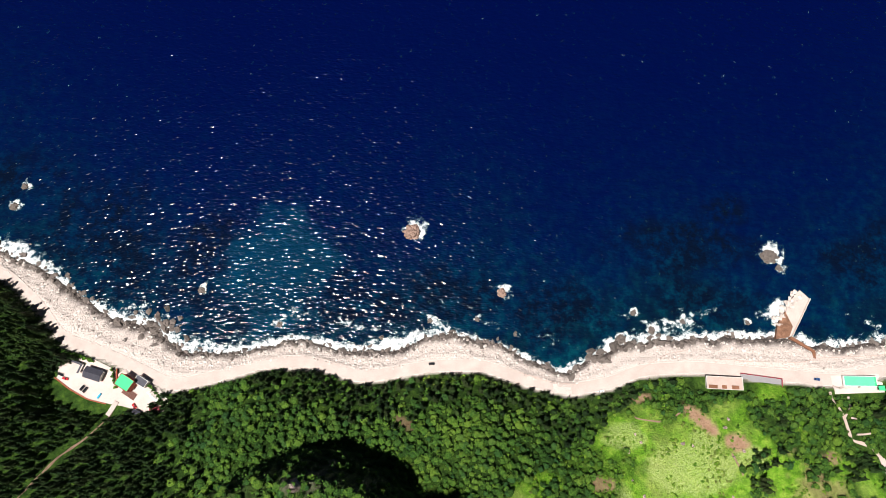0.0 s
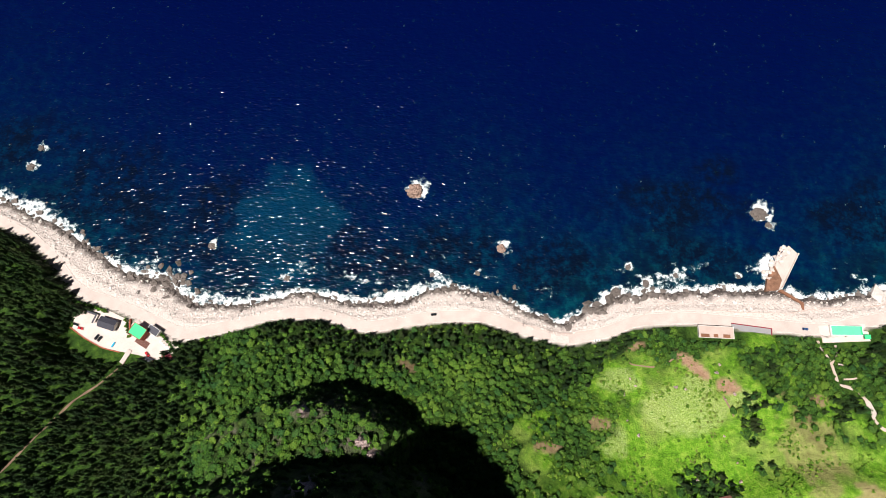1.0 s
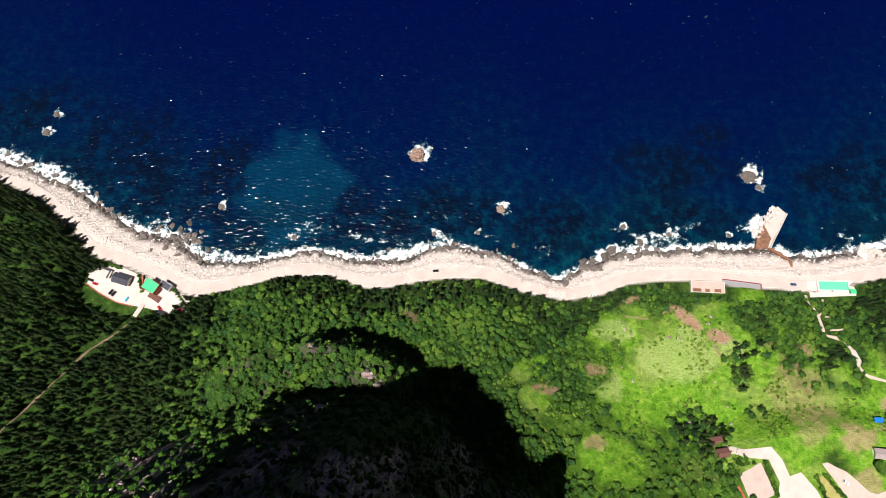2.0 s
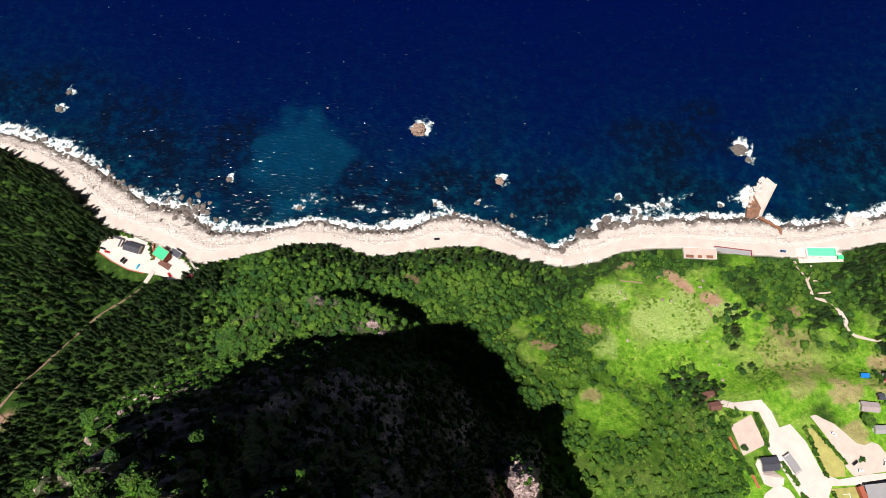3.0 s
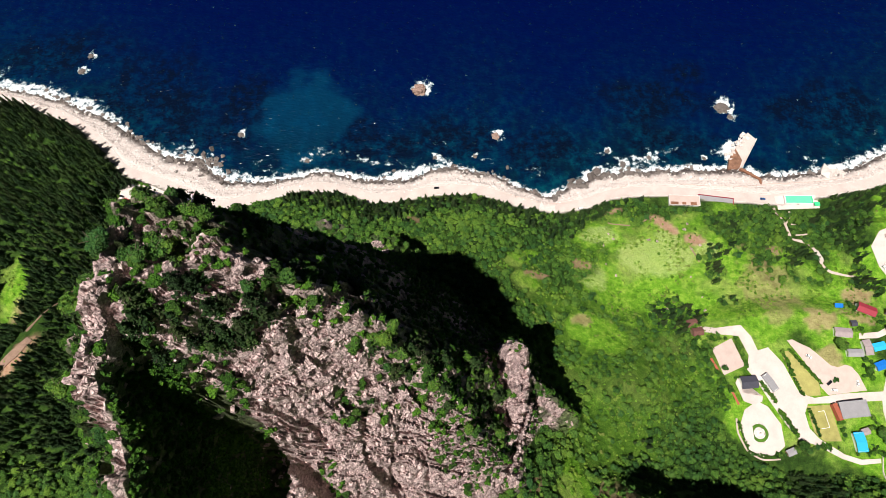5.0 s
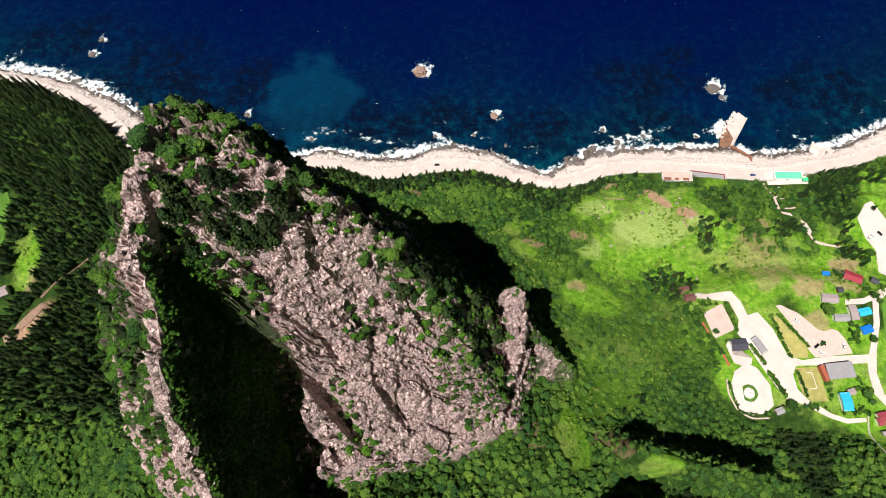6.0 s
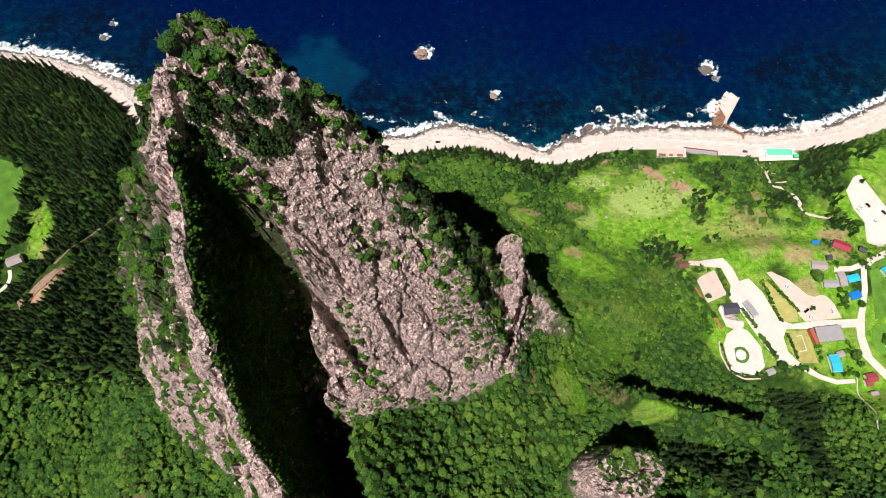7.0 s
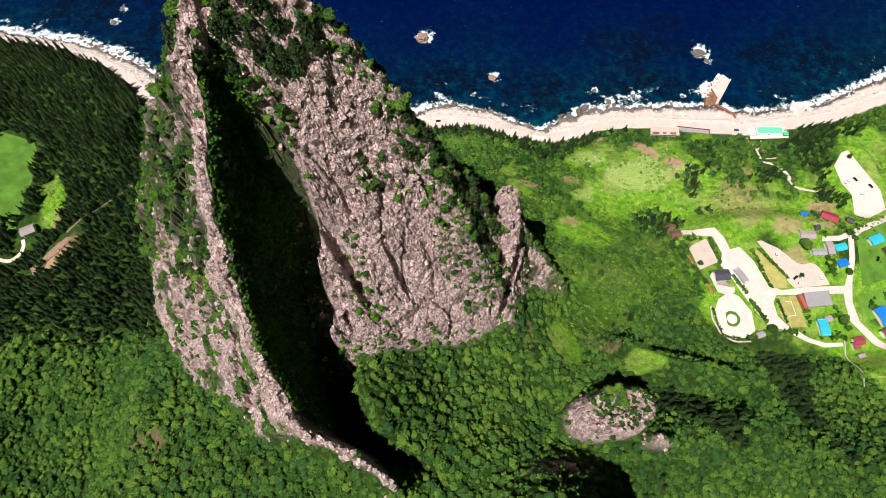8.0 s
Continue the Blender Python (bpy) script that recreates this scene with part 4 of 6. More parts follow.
# ---- greenery of the peak ----
def peak_green(x, y):
    """How green the peak is at a place."""
    pk, bs = peak_height(x, y), base_height(x, y)
    on = bare_peak(x, y)
    cx = np.interp(y, CREST_Y, CREST_X)
    flank = 0.95 * western_green(x, y)
    face, north = sunny_face(x, y), np.minimum(north_wall(x, y), 300 - 2.75 * (y + 228))
    rim = 0.75 * sm(36, 10, north - face + 8 * fbm(x / 9, y / 9, 109, 3)) * (x >= cx)
    shoulder = sm(1.2, 0.6, np.hypot((x - 20) / 26, (y + 258) / 15) + 0.4 * fbm(x / 9, y / 9, 110, 3))
    top = 0.6 * sm(1.2, 0.5, np.hypot((x + 34) / 23, (y + 246) / 13) + 0.5 * fbm(x / 8, y / 8, 111, 3))
    low = sm(1.15, 0.7, np.hypot((x - 30) / 20, (y + 276) / 17) + 0.5 * fbm(x / 9, y / 9, 112, 3)) * 0.9
    tuft = sm(0.16, 0.34, fbm(x / 9, y / 9, 113, 4)) * 0.8
    foot = sm(26, 4, pk - bs) * 0.5
    shade = sm(-228, -222, y) * sm(-60, -40, x + y * 0 + 20) * 0.55 + sm(-192, -186, y) * 0.85
    # bushes in the gully are added to darken its shade
    gully = (x > cx + 3) & (x < np.interp(y, LIP_Y, LIP_X) - 0.5) & (y < -262) & (y > -350)
    knob = sm(1.2, 0.8, np.hypot((x - 98) / 19, (y + 337) / 12) + 0.3 * fbm(x / 6, y / 6, 127, 3)) * 0.95
    blade = (1 - 0.9 * (np.abs(x - cx) < 2.4) * (y < -240)) * (1 - 0.2 * gully)
    needle = np.minimum(seg(x, y, 47, -242, 50, -266)[0] / 7.5, seg(x, y, 62, -262, 82, -269)[0] / 5)
    blade = blade * (0.12 + 0.88 * sm(0.85, 1.25, needle + 0.35 * fbm(x / 5, y / 5, 119, 2)))
    # the lee_side bushes are added to darken the shaded north wall
    return on * (1 - crag(x, y)) * np.clip(np.max([flank, rim, shoulder, top, low, tuft, foot, shade, knob, 0.8 * gully, 0.9 * lee_side(x, y) * (y > -262)], axis=0), 0, 1) * blade


bushes = plant(1.6, wood_rng, lambda x, y: peak_green(x, y) * 0.75, (0.6, 2.2), (0.6, 1.1), 0.15, (-160, 140, -395, -140))


# foliage hung on the gully wall to deepen its shade
hang = np.stack([wood_rng.uniform(-348, -264, 3600), wood_rng.uniform(0, 86, 3600)], 1)
hx = crest_x(hang[:, 0]) + 2.5 + hang[:, 1] / 13
hs = wood_rng.uniform(0.9, 1.9, 3600)
hung = np.stack([hx, hang[:, 0], ground_height(hx, hang[:, 0]), hs, hs], 1)[wood_rng.uniform(0, 1, 3600) < gully_shade(hx, hang[:, 0])]
v, f, tone = scattered([crown_template(240 + i, 32, 0.17, 6, 0.8, 4, 8) for i in range(5)], bushes, wood_rng)
joined("cliff_shrubs", v, f, CLIFF_LEAF, "bushy green shrubs clinging to the rock peak", "shrubs", tone=tone, smooth=True)
v, f, tone = scattered([crown_template(250 + i, 8, 0.26, 4, 0.8, 3, 6) for i in range(3)], hung, wood_rng)
joined("gully_creepers", v, f, CLIFF_LEAF, "dark foliage added to deepen the shade of the gully", "creepers", tone=tone, smooth=True)


def tree(name, seed, kind):
    """A single tree: tapered trunk, limbs and a crown of leaf sprays."""
    rnd = np.random.default_rng(seed)
    pine = kind == "pine"
    t = thing(name, 0, 0, 0)
    bm = bmesh.new()
    tube(bm, (0, 0, -1.2), (0.1, 0.05, 2.2), 0.22, 0.13, 7)
    tube(bm, (0.1, 0.05, 2.2), (0.05, 0.1, 4.6 if pine else 3.2), 0.13, 0.05, 6)
    part("trunk", bm, BARK, t)
    for k in range(5):
        a, h = k * 1.3 + rnd.uniform(0, 0.6), rnd.uniform(1.2, 3.0)
        bm = tube(bmesh.new(), (0.05, 0.05, h), (1.5 * math.cos(a), 1.5 * math.sin(a), h + (0.3 if pine else 1.0)), 0.08, 0.025, 5)
        part("limb", bm, BARK, t)
    if pine:
        v, f = pine_template(seed, 9, 0.17)
        w, g = pine_template(seed + 50, 8, 0.13)
        v, f = np.concatenate([v, w * (0.9, 0.9, 0.95)]), np.concatenate([f, g + len(v)])
        v = v * (2.1, 2.1, 2.6) + (0, 0, 0.8)
    else:
        v, f = crown_template(seed, 260, 0.10, 9, 0.85, 7, 14)
        v = v * (2.1, 2.1, 2.4) + (0, 0, 1.3)
    crown = joined("crown", v, f, PINE_LEAF if pine else BROAD_LEAF, "", "", "", smooth=True)
    crown.parent = t
    return t


tree_rng = np.random.default_rng(23)
models = [tree("pine_tree", 401, "pine"), tree("pine_tree", 402, "pine"), tree("broadleaf_tree", 403, "broad"), tree("broadleaf_tree", 404, "broad")]
for m, words in zip(models, ("dark pine with ragged sprays on the rock peak",) * 2 + ("bushy green broadleaf tree rooted among the crags",) * 2):
    tagged(m, words, "tree", "trees on the rock peak")
spots = []
for cx, cy, rx, ry, count, dark in ((-38, -230, 10, 6, 26, 0.15), (-44, -244, 7, 4, 12, 0.1), (-34, -255, 12, 6, 26, 0.97), (-44, -262, 5, 6, 6, 0.9), (-20, -246, 7, 6, 8, 0.3), (-12, -240, 8, 4, 8, 0.6), (20, -259, 20, 9, 38, 0.75), (4, -254, 12, 6, 16, 0.5), (36, -270, 12, 12, 18, 0.3), (-68, -262, 9, 24, 46, 0.45), (-72, -290, 10, 18, 30, 0.5), (-60, -250, 5, 10, 10, 0.6), (98, -336, 12, 5, 16, 0.1)):
    for _ in range(count):
        a, r = tree_rng.uniform(0, 6.28), math.sqrt(tree_rng.uniform(0, 1))
        spots.append((cx + rx * r * math.cos(a), cy + ry * r * math.sin(a), dark))
for n, (x, y, dark) in enumerate(spots):
    k = (0 if tree_rng.uniform() < dark else 2) + int(tree_rng.integers(0, 2))
    s = tree_rng.uniform(0.7, 1.4)
    z = float(ground_height(np.array([x]), np.array([y]))[0])
    m = pose(x, y, z - 0.3, tree_rng.uniform(-6, 6), tree_rng.uniform(-6, 6), tree_rng.uniform(0, 360)) @ Matrix.Diagonal((s, s, s, 1))
    if n < 4:
        models[n].matrix_basis = m
    else:
        src = models[k]
        c = copy_thing(src, m)
        c.scale = (s, s, s)

# ---- broken rock ----
rock_rng = np.random.default_rng(31)
rocks = [rock_template(500 + i) for i in range(9)]


def slabs(x, y, size, rnd, tumble=0.16, sunk=(0.2, 0.9)):
    """Boxy joint blocks bedded in the slope at the given places, as arrays of corners and triangles."""
    h = 2.5
    gx = (ground_height(x + h, y, False) - ground_height(x - h, y, False)) / (2 * h)
    gy = (ground_height(x, y + h, False) - ground_height(x, y - h, False)) / (2 * h)
    n = np.stack([-gx, -gy, np.ones_like(gx)], 1)
    n = n + rnd.normal(0, tumble, n.shape) * np.linalg.norm(n, axis=1)[:, None]
    n /= np.linalg.norm(n, axis=1)[:, None]
    down = np.stack([-gx, -gy, np.zeros_like(gx)], 1) + rnd.normal(0, 0.3, n.shape)
    u = np.cross(n, down)
    u /= np.linalg.norm(u, axis=1)[:, None]
    w = np.cross(n, u)
    s = size[0] + (size[1] - size[0]) * rnd.uniform(0, 1, len(x)) ** 1.8
    half = np.stack([s * rnd.uniform(0.75, 1.2, len(x)), s * rnd.uniform(0.8, 1.5, len(x)), s * rnd.uniform(0.8, 1.3, len(x))], 1)
    corner = np.array([(i, j, k) for k in (-1, 1) for j in (-1, 1) for i in (-1, 1)], float)
    c = corner[None] * (1 + rnd.normal(0, 0.24, (len(x), 8, 3)))
    c[:, 4:, :2] *= rnd.uniform(0.7, 1.0, (len(x), 1, 1))
    c = c * half[:, None]
    z = ground_height(x, y)
    base = np.stack([x, y, z], 1) - n * (rnd.uniform(*sunk, (len(x), 1)) * half[:, 2:])
    v = base[:, None] + c[..., 0:1] * u[:, None] + c[..., 1:2] * w[:, None] + c[..., 2:3] * n[:, None]
    quad = np.array([(0, 2, 3, 1), (4, 5, 7, 6), (0, 1, 5, 4), (2, 6, 7, 3), (0, 4, 6, 2), (1, 3, 7, 5)])
    f = (quad[None] + (np.arange(len(x)) * 8)[:, None, None]).reshape(-1, 4)
    return v.reshape(-1, 3), f


def bedded(size, cover, bounds):
    """Jointed blocks packed over the bare rock, in rows along the strike of the sunny face."""
    gu, gv = np.meshgrid(np.arange(-260, 20, 1.7), np.arange(-380, -80, 0.8))
    gu, gv = gu.ravel() + rock_rng.uniform(-0.5, 0.5, gu.size) * 1.5, gv.ravel() + rock_rng.uniform(-0.5, 0.5, gu.size) * 0.7
    x, y = 0.84 * gu - 0.54 * gv, 0.54 * gu + 0.84 * gv
    ok = (x > bounds[0]) & (x < bounds[1]) & (y > bounds[2]) & (y < bounds[3])
    x, y = x[ok], y[ok]
    slabby = sm(-270, -290, y + 8 * fbm(x / 14, y / 14, 88, 2)) * sm(-60, -50, x)
    ok = rock_rng.uniform(0, 1, len(x)) < bare_peak(x, y) * (1 - 0.8 * peak_green(x, y)) * cover * (1 - 0.75 * lee_side(x, y)) * (1 - 0.6 * slabby) * (1 - 0.55 * sm(-60, -70, x)) * (0.35 + 0.65 * sm(-0.25, 0.1, fbm(x / 13, y / 13, 120, 3)))
    return slabs(x[ok], y[ok], size, rock_rng)


v, f = bedded((0.35, 1.0), 0.75, (-150, 140, -395, -205))
joined("broken_rock", v, f, CRAG_STONE, "jagged pale grey and pinkish jointed rock of the peak", "rock")
big_x = rock_rng.uniform(-60, 45, 1400)
big_y = rock_rng.uniform(-330, -256, 1400)
ok = (bare_peak(big_x, big_y) > 0.9) & (peak_green(big_x, big_y) < 0.4) & (big_x > np.interp(big_y, LIP_Y, LIP_X) + 3)
tail_y = np.linspace(-377, -344, 45)
tail_x = np.interp(tail_y, CREST_Y, CREST_X) + rock_rng.normal(0, 2.6, 45)
big_x, big_y = np.concatenate([big_x[ok][:220], tail_x]), np.concatenate([big_y[ok][:220], tail_y])
for x, y in zip(big_x, big_y):
    v, f = slabs(np.array([x]), np.array([y]), (0.6, 1.4), rock_rng, 0.2, (0.65, 0.95))
    mid = v.mean(0)
    me = bpy.data.meshes.new("rock_block")
    me.from_pydata((v - mid).tolist(), [], f.tolist())
    me.materials.append(CRAG_STONE)
    ob = new("rock_block", me)
    ob.matrix_basis = pose(*mid)
    tagged(ob, "large angular grey-pink block in the rock face", "rock", "large blocks of the rock face")


# ---- the shore: road, sea wall, pier, boulders ----
CONCRETE = plain("pale_concrete", (0.60, 0.505, 0.475), 0.9, vary=0.2, scale=0.15, relief=0.03, fine=12)
EARTH = plain("brown_earth", (0.27, 0.175, 0.13), 0.95, vary=0.4, scale=0.3, relief=0.05)
GRAVEL = plain("pink_gravel", (0.57, 0.44, 0.40), 0.95, vary=0.18, scale=0.25, relief=0.04, fine=12)
RUST = plain("rusty_slab", (0.22, 0.10, 0.06), 0.9, vary=0.4, scale=0.4)
WHITE = plain("white_paint", (0.80, 0.79, 0.77), 0.6, vary=0.06, scale=0.5)
RED_BRICK = plain("red_brick", (0.36, 0.10, 0.06), 0.85, vary=0.2, scale=1.2)
GREEN_PAINT = plain("green_roof_paint", (0.05, 0.60, 0.24), 0.6, vary=0.12, scale=0.4)
MINT = plain("mint_court_paint", (0.12, 0.58, 0.36), 0.7, vary=0.12, scale=0.3)
RED_PAINT = plain("red_paint", (0.30, 0.035, 0.055), 0.5, vary=0.15, scale=0.8)
MAROON = plain("maroon_sheet", (0.27, 0.05, 0.07), 0.5, vary=0.15, scale=0.6)
SLATE = plain("dark_slate_roof", (0.055, 0.055, 0.075), 0.6, vary=0.25, scale=0.6)
GREY_ROOF = plain("grey_sheet_roof", (0.30, 0.29, 0.31), 0.6, vary=0.12, scale=0.4)
MAUVE_ROOF = plain("faded_mauve_roof", (0.33, 0.27, 0.28), 0.8, vary=0.18, scale=0.6)
BLUE_ROOF = plain("blue_sheet", (0.01, 0.17, 0.60), 0.5, vary=0.15, scale=0.5)
CYAN_ROOF = plain("cyan_sheet", (0.03, 0.42, 0.72), 0.5, vary=0.12, scale=0.5)
BROWN_ROOF = plain("brown_shingle", (0.16, 0.075, 0.06), 0.8, vary=0.2, scale=0.8)
GLASS = plain("dark_glass", (0.02, 0.025, 0.03), 0.08, 0.5, vary=0.1)
TYRE = plain("tyre_rubber", (0.02, 0.02, 0.02), 0.9, vary=0.1)
STEEL = plain("grey_steel", (0.45, 0.45, 0.46), 0.4, vary=0.1, metal=0.8)
WOOD = plain("weathered_wood", (0.26, 0.17, 0.11), 0.85, vary=0.25, scale=1.5)
LAWN = plain("dry_lawn", (0.36, 0.33, 0.11), 0.95, vary=0.35, scale=0.25, relief=0.05, fine=14)
GRASS = plain("green_lawn", (0.085, 0.195, 0.022), 0.95, vary=0.6, scale=0.12, relief=0.05, fine=14)

xs = np.arange(-395, 420, 6.0)
line = np.stack([xs, inner_y(xs) + 5.0], 1)
tagged(part("road", ribbon(bmesh.new(), line, 7.0, 0.12, 0.6, 4, 3.0), CONCRETE), "pale sunlit concrete road along the beach", "road", kind="structure")
kerb_line = np.stack([xs, inner_y(xs) + 9.3], 1)
tagged(part("sea_wall", ribbon(bmesh.new(), kerb_line, 0.5, 0.25, 1.0, 2, 3.0), PALE_STONE), "low pale concrete sea wall beside the road", "wall", kind="structure")


def low_wall(points, width, high, mat, label, name="retaining_wall"):
    return tagged(part(name, ribbon(bmesh.new(), points, width, high, high + 0.8, 2, 1.6), mat), label, "wall", kind="structure")


low_wall([(146, -94), (155, -89), (166, -83.5), (178, -81.5)], 0.4, 0.3, GRAVEL, "low pinkish stone kerb across the beach")
low_wall([(196, -87), (220, -89), (250, -89.5), (266, -86.5), (306, -85), (340, -80)], 0.4, 0.5, GRAVEL, "low pinkish stone kerb along the beach")
low_wall([(60, -92), (74, -97), (88, -101), (104, -103), (120, -101)], 0.45, 0.5, GRAVEL, "low pinkish stone kerb above the boulders")

pier = thing("pier", 250, -60, 0, 0, "short concrete pier slab with rubble on its seaward edge", "pier")


def local(points, ob):
    inv = ob.matrix_basis.inverted()
    return [tuple((inv @ Vector((x, y, 0)))[:2]) for x, y in points]


part("deck", prism(bmesh.new(), local([(241, -74), (249, -72), (264.5, -47.5), (259, -41.5), (250, -50), (246, -60)], pier), -3, 2.2), CONCRETE, pier, "pale concrete deck")
STAINED = plain("rust_stained_concrete", (0.25, 0.13, 0.085), 0.9, vary=0.75, scale=0.35, relief=0.04, fine=5)
part("ramp", prism(bmesh.new(), local([(238, -74), (247, -73), (250.5, -66), (247, -56), (241, -64)], pier), -3, 2.35), STAINED, pier, "rust-brown stained ramp")
part("parapet", prism(bmesh.new(), local([(249.2, -72), (250, -71.5), (265.2, -47.5), (264.5, -47)], pier), 0, 2.9), CONCRETE, pier)
part("kerb", prism(bmesh.new(), local([(247, -73.5), (249, -72.5), (262.5, -82), (262, -87), (260.5, -87), (260.5, -82.5)], pier), -1, 2.6), RUST, pier, "brown stone jetty arm")

shore_rng = np.random.default_rng(41)


def boulder(x, y, z, s, flat, mat, label, group, k=None):
    v, f = rocks[int(shore_rng.integers(0, len(rocks))) if k is None else k]
    me = bpy.data.meshes.new("boulder")
    w = v * (s, s * 0.9, s * flat)
    w = w + 0.12 * s * np.stack([vnoise(v[:, 0] * 3, v[:, 1] * 3, q) for q in (1, 2, 3)], 1)
    me.from_pydata(w.tolist(), [], f.tolist())
    me.materials.append(mat)
    ob = new("boulder", me)
    ob.matrix_basis = pose(x, y, z, 0, 0, shore_rng.uniform(0, 360))
    return tagged(ob, label, "boulder", group)


def sea_rock(x, y, s, h, mat, label):
    """A craggy rock in the surf: a noisy dome."""
    bm = bmesh.new()
    bmesh.ops.create_icosphere(bm, subdivisions=4, radius=1)
    for v in bm.verts:
        a = v.co.copy()
        r = 1 + 0.45 * noise.noise(a * 1.4 + Vector((x, y, 0))) + 0.28 * noise.noise(a * 3.1) + 0.16 * noise.noise(a * 7)
        v.co = Vector((a.x * s * r, a.y * s * 0.85 * r, a.z * h * r))
    ob = part("sea_rock", bm, mat)
    ob.matrix_basis = pose(x, y, -0.2, 0, 0, 20 * x)
    return tagged(ob, label, "rock", "rocks in the surf")


REDDISH = stone_material("reddish_stone", (0.34, 0.23, 0.19))
for n, (x, y, s, h) in enumerate(ROCKS):
    sea_rock(x, y, s * 0.85, h, REDDISH if n in (0, 1) else SHORE_STONE, "reddish craggy rock ringed with white surf" if n in (0, 1) else "dark wet rock awash in white surf")
for _ in range(60):
    t = shore_rng.uniform(0, 1)
    boulder(239 + 18 * t + shore_rng.uniform(-2, 4), -64 + 21 * t + shore_rng.uniform(-3, 3), shore_rng.uniform(0.4, 2.4), shore_rng.uniform(0.6, 1.5), 0.7, PALE_STONE, "pale rubble block heaped against the pier", "rubble by the pier")
for _ in range(110):
    x = shore_rng.choice([shore_rng.uniform(-300, -120), shore_rng.uniform(20, 180), shore_rng.uniform(60, 190), shore_rng.uniform(-120, 20)])
    y = float(shore_y(np.array([x]))[0]) + shore_rng.uniform(-5, 3.0)
    boulder(x, y, gz(x, y) * 0.6 + 0.2, shore_rng.uniform(0.8, 1.9) * (1.5 if 100 < x < 175 else 1), 0.75, SHORE_STONE, "dark rounded boulder at the waterline", "boulders at the waterline")
for _ in range(60):
    x, y = -172 + shore_rng.normal(0, 11), -64 + shore_rng.normal(0, 5)
    boulder(x, y, max(gz(x, y), 0) * 0.7 + 0.2, shore_rng.uniform(0.7, 2.0), 0.7, SHORE_STONE, "dark boulder heaped on the rocky point", "boulders of the rocky point")
for _ in range(50):
    x = shore_rng.uniform(-310, -200)
    y = float(shore_y(np.array([x]))[0]) + abs(shore_rng.normal(0, 5)) - 1
    boulder(x, y, 0.15, shore_rng.uniform(0.6, 1.7), 0.6, SHORE_STONE, "dark wet boulder standing in the surf", "boulders in the western surf")
for x, y, s in ((314, -77, 4.5), (321, -76, 3.6), (326, -77, 2.6), (132, -79, 3.2), (141, -78, 2.6), (150, -78, 2.2), (155, -80, 2.6), (163, -76, 2.8)):
    boulder(x, y, 0.8, s, 0.7, SHORE_STONE if x < 200 else PALE_STONE, "large grey boulder at the edge of the surf", "large shore boulders")

gx = shore_rng.uniform(-390, 400, 9000)
t = shore_rng.uniform(-0.12, 0.62, len(gx)) ** 1.0
gy = shore_y(gx) - t * (shore_y(gx) - inner_y(gx))
s = 0.14 + 0.7 * shore_rng.uniform(0, 1, len(gx)) ** 5
stones = np.stack([gx, gy, ground_height(gx, gy, False) - 0.1 * s, s, s], 1)
low = t < 0.09 + 0.06 * vnoise(gx / 8, gx * 0, 7)
v, f, tone = scattered(rocks, stones[~low], shore_rng)
joined("beach_stones", v, f, PALE_STONE, "pale grey stones strewn over the beach", "stones")
stones[:, 3:] *= 1.7
v, f, tone = scattered(rocks, stones[low], shore_rng)
joined("wet_stones", v, f, SHORE_STONE, "dark wet stones along the waterline", "stones")


# ---- cars ----
def car(paint_mat, label):
    t = thing("car", 0, 0, 0, 0, label, "car", "parked cars")
    bm = box(bmesh.new(), 0, 0, 0.62, 4.3, 1.8, 0.62, 0, 0.16)
    part("body", bm, paint_mat, t)
    bm = bmesh.new()
    low = [bm.verts.new(c) for c in ((-1.7, -0.8, 0.92), (0.85, -0.8, 0.92), (0.85, 0.8, 0.92), (-1.7, 0.8, 0.92))]
    high = [bm.verts.new(c) for c in ((-1.3, -0.66, 1.42), (0.25, -0.66, 1.42), (0.25, 0.66, 1.42), (-1.3, 0.66, 1.42))]
    bm.faces.new(high)
    for i in range(4):
        bm.faces.new((low[i], low[(i + 1) % 4], high[(i + 1) % 4], high[i]))
    part("window_glass", bm, GLASS, t, "dark tinted windows")
    part("roof", box(bmesh.new(), -0.52, 0, 1.45, 1.55, 1.34, 0.06, 0, 0.02), paint_mat, t)
    for x in (-1.35, 1.35):
        for y in (-0.82, 0.82):
            bm = bmesh.new()
            bmesh.ops.create_cone(bm, segments=14, radius1=0.33, radius2=0.33, depth=0.22, cap_ends=True, matrix=pose(x, y, 0.33, 90, 0, 0))
            wheel = part("wheel", bm, TYRE, t, "black rubber tyre")
            bm = bmesh.new()
            bmesh.ops.create_cone(bm, segments=10, radius1=0.19, radius2=0.19, depth=0.25, cap_ends=True, matrix=pose(x, y, 0.33, 90, 0, 0))
            part("rim", bm, STEEL, wheel)
    for y in (-0.6, 0.6):
        part("headlight", box(bmesh.new(), 2.13, y, 0.72, 0.08, 0.36, 0.16, 0, 0.02), WHITE, t)
        part("tail_light", box(bmesh.new(), -2.13, y, 0.78, 0.08, 0.34, 0.16, 0, 0.02), RED_PAINT, t)
    return t


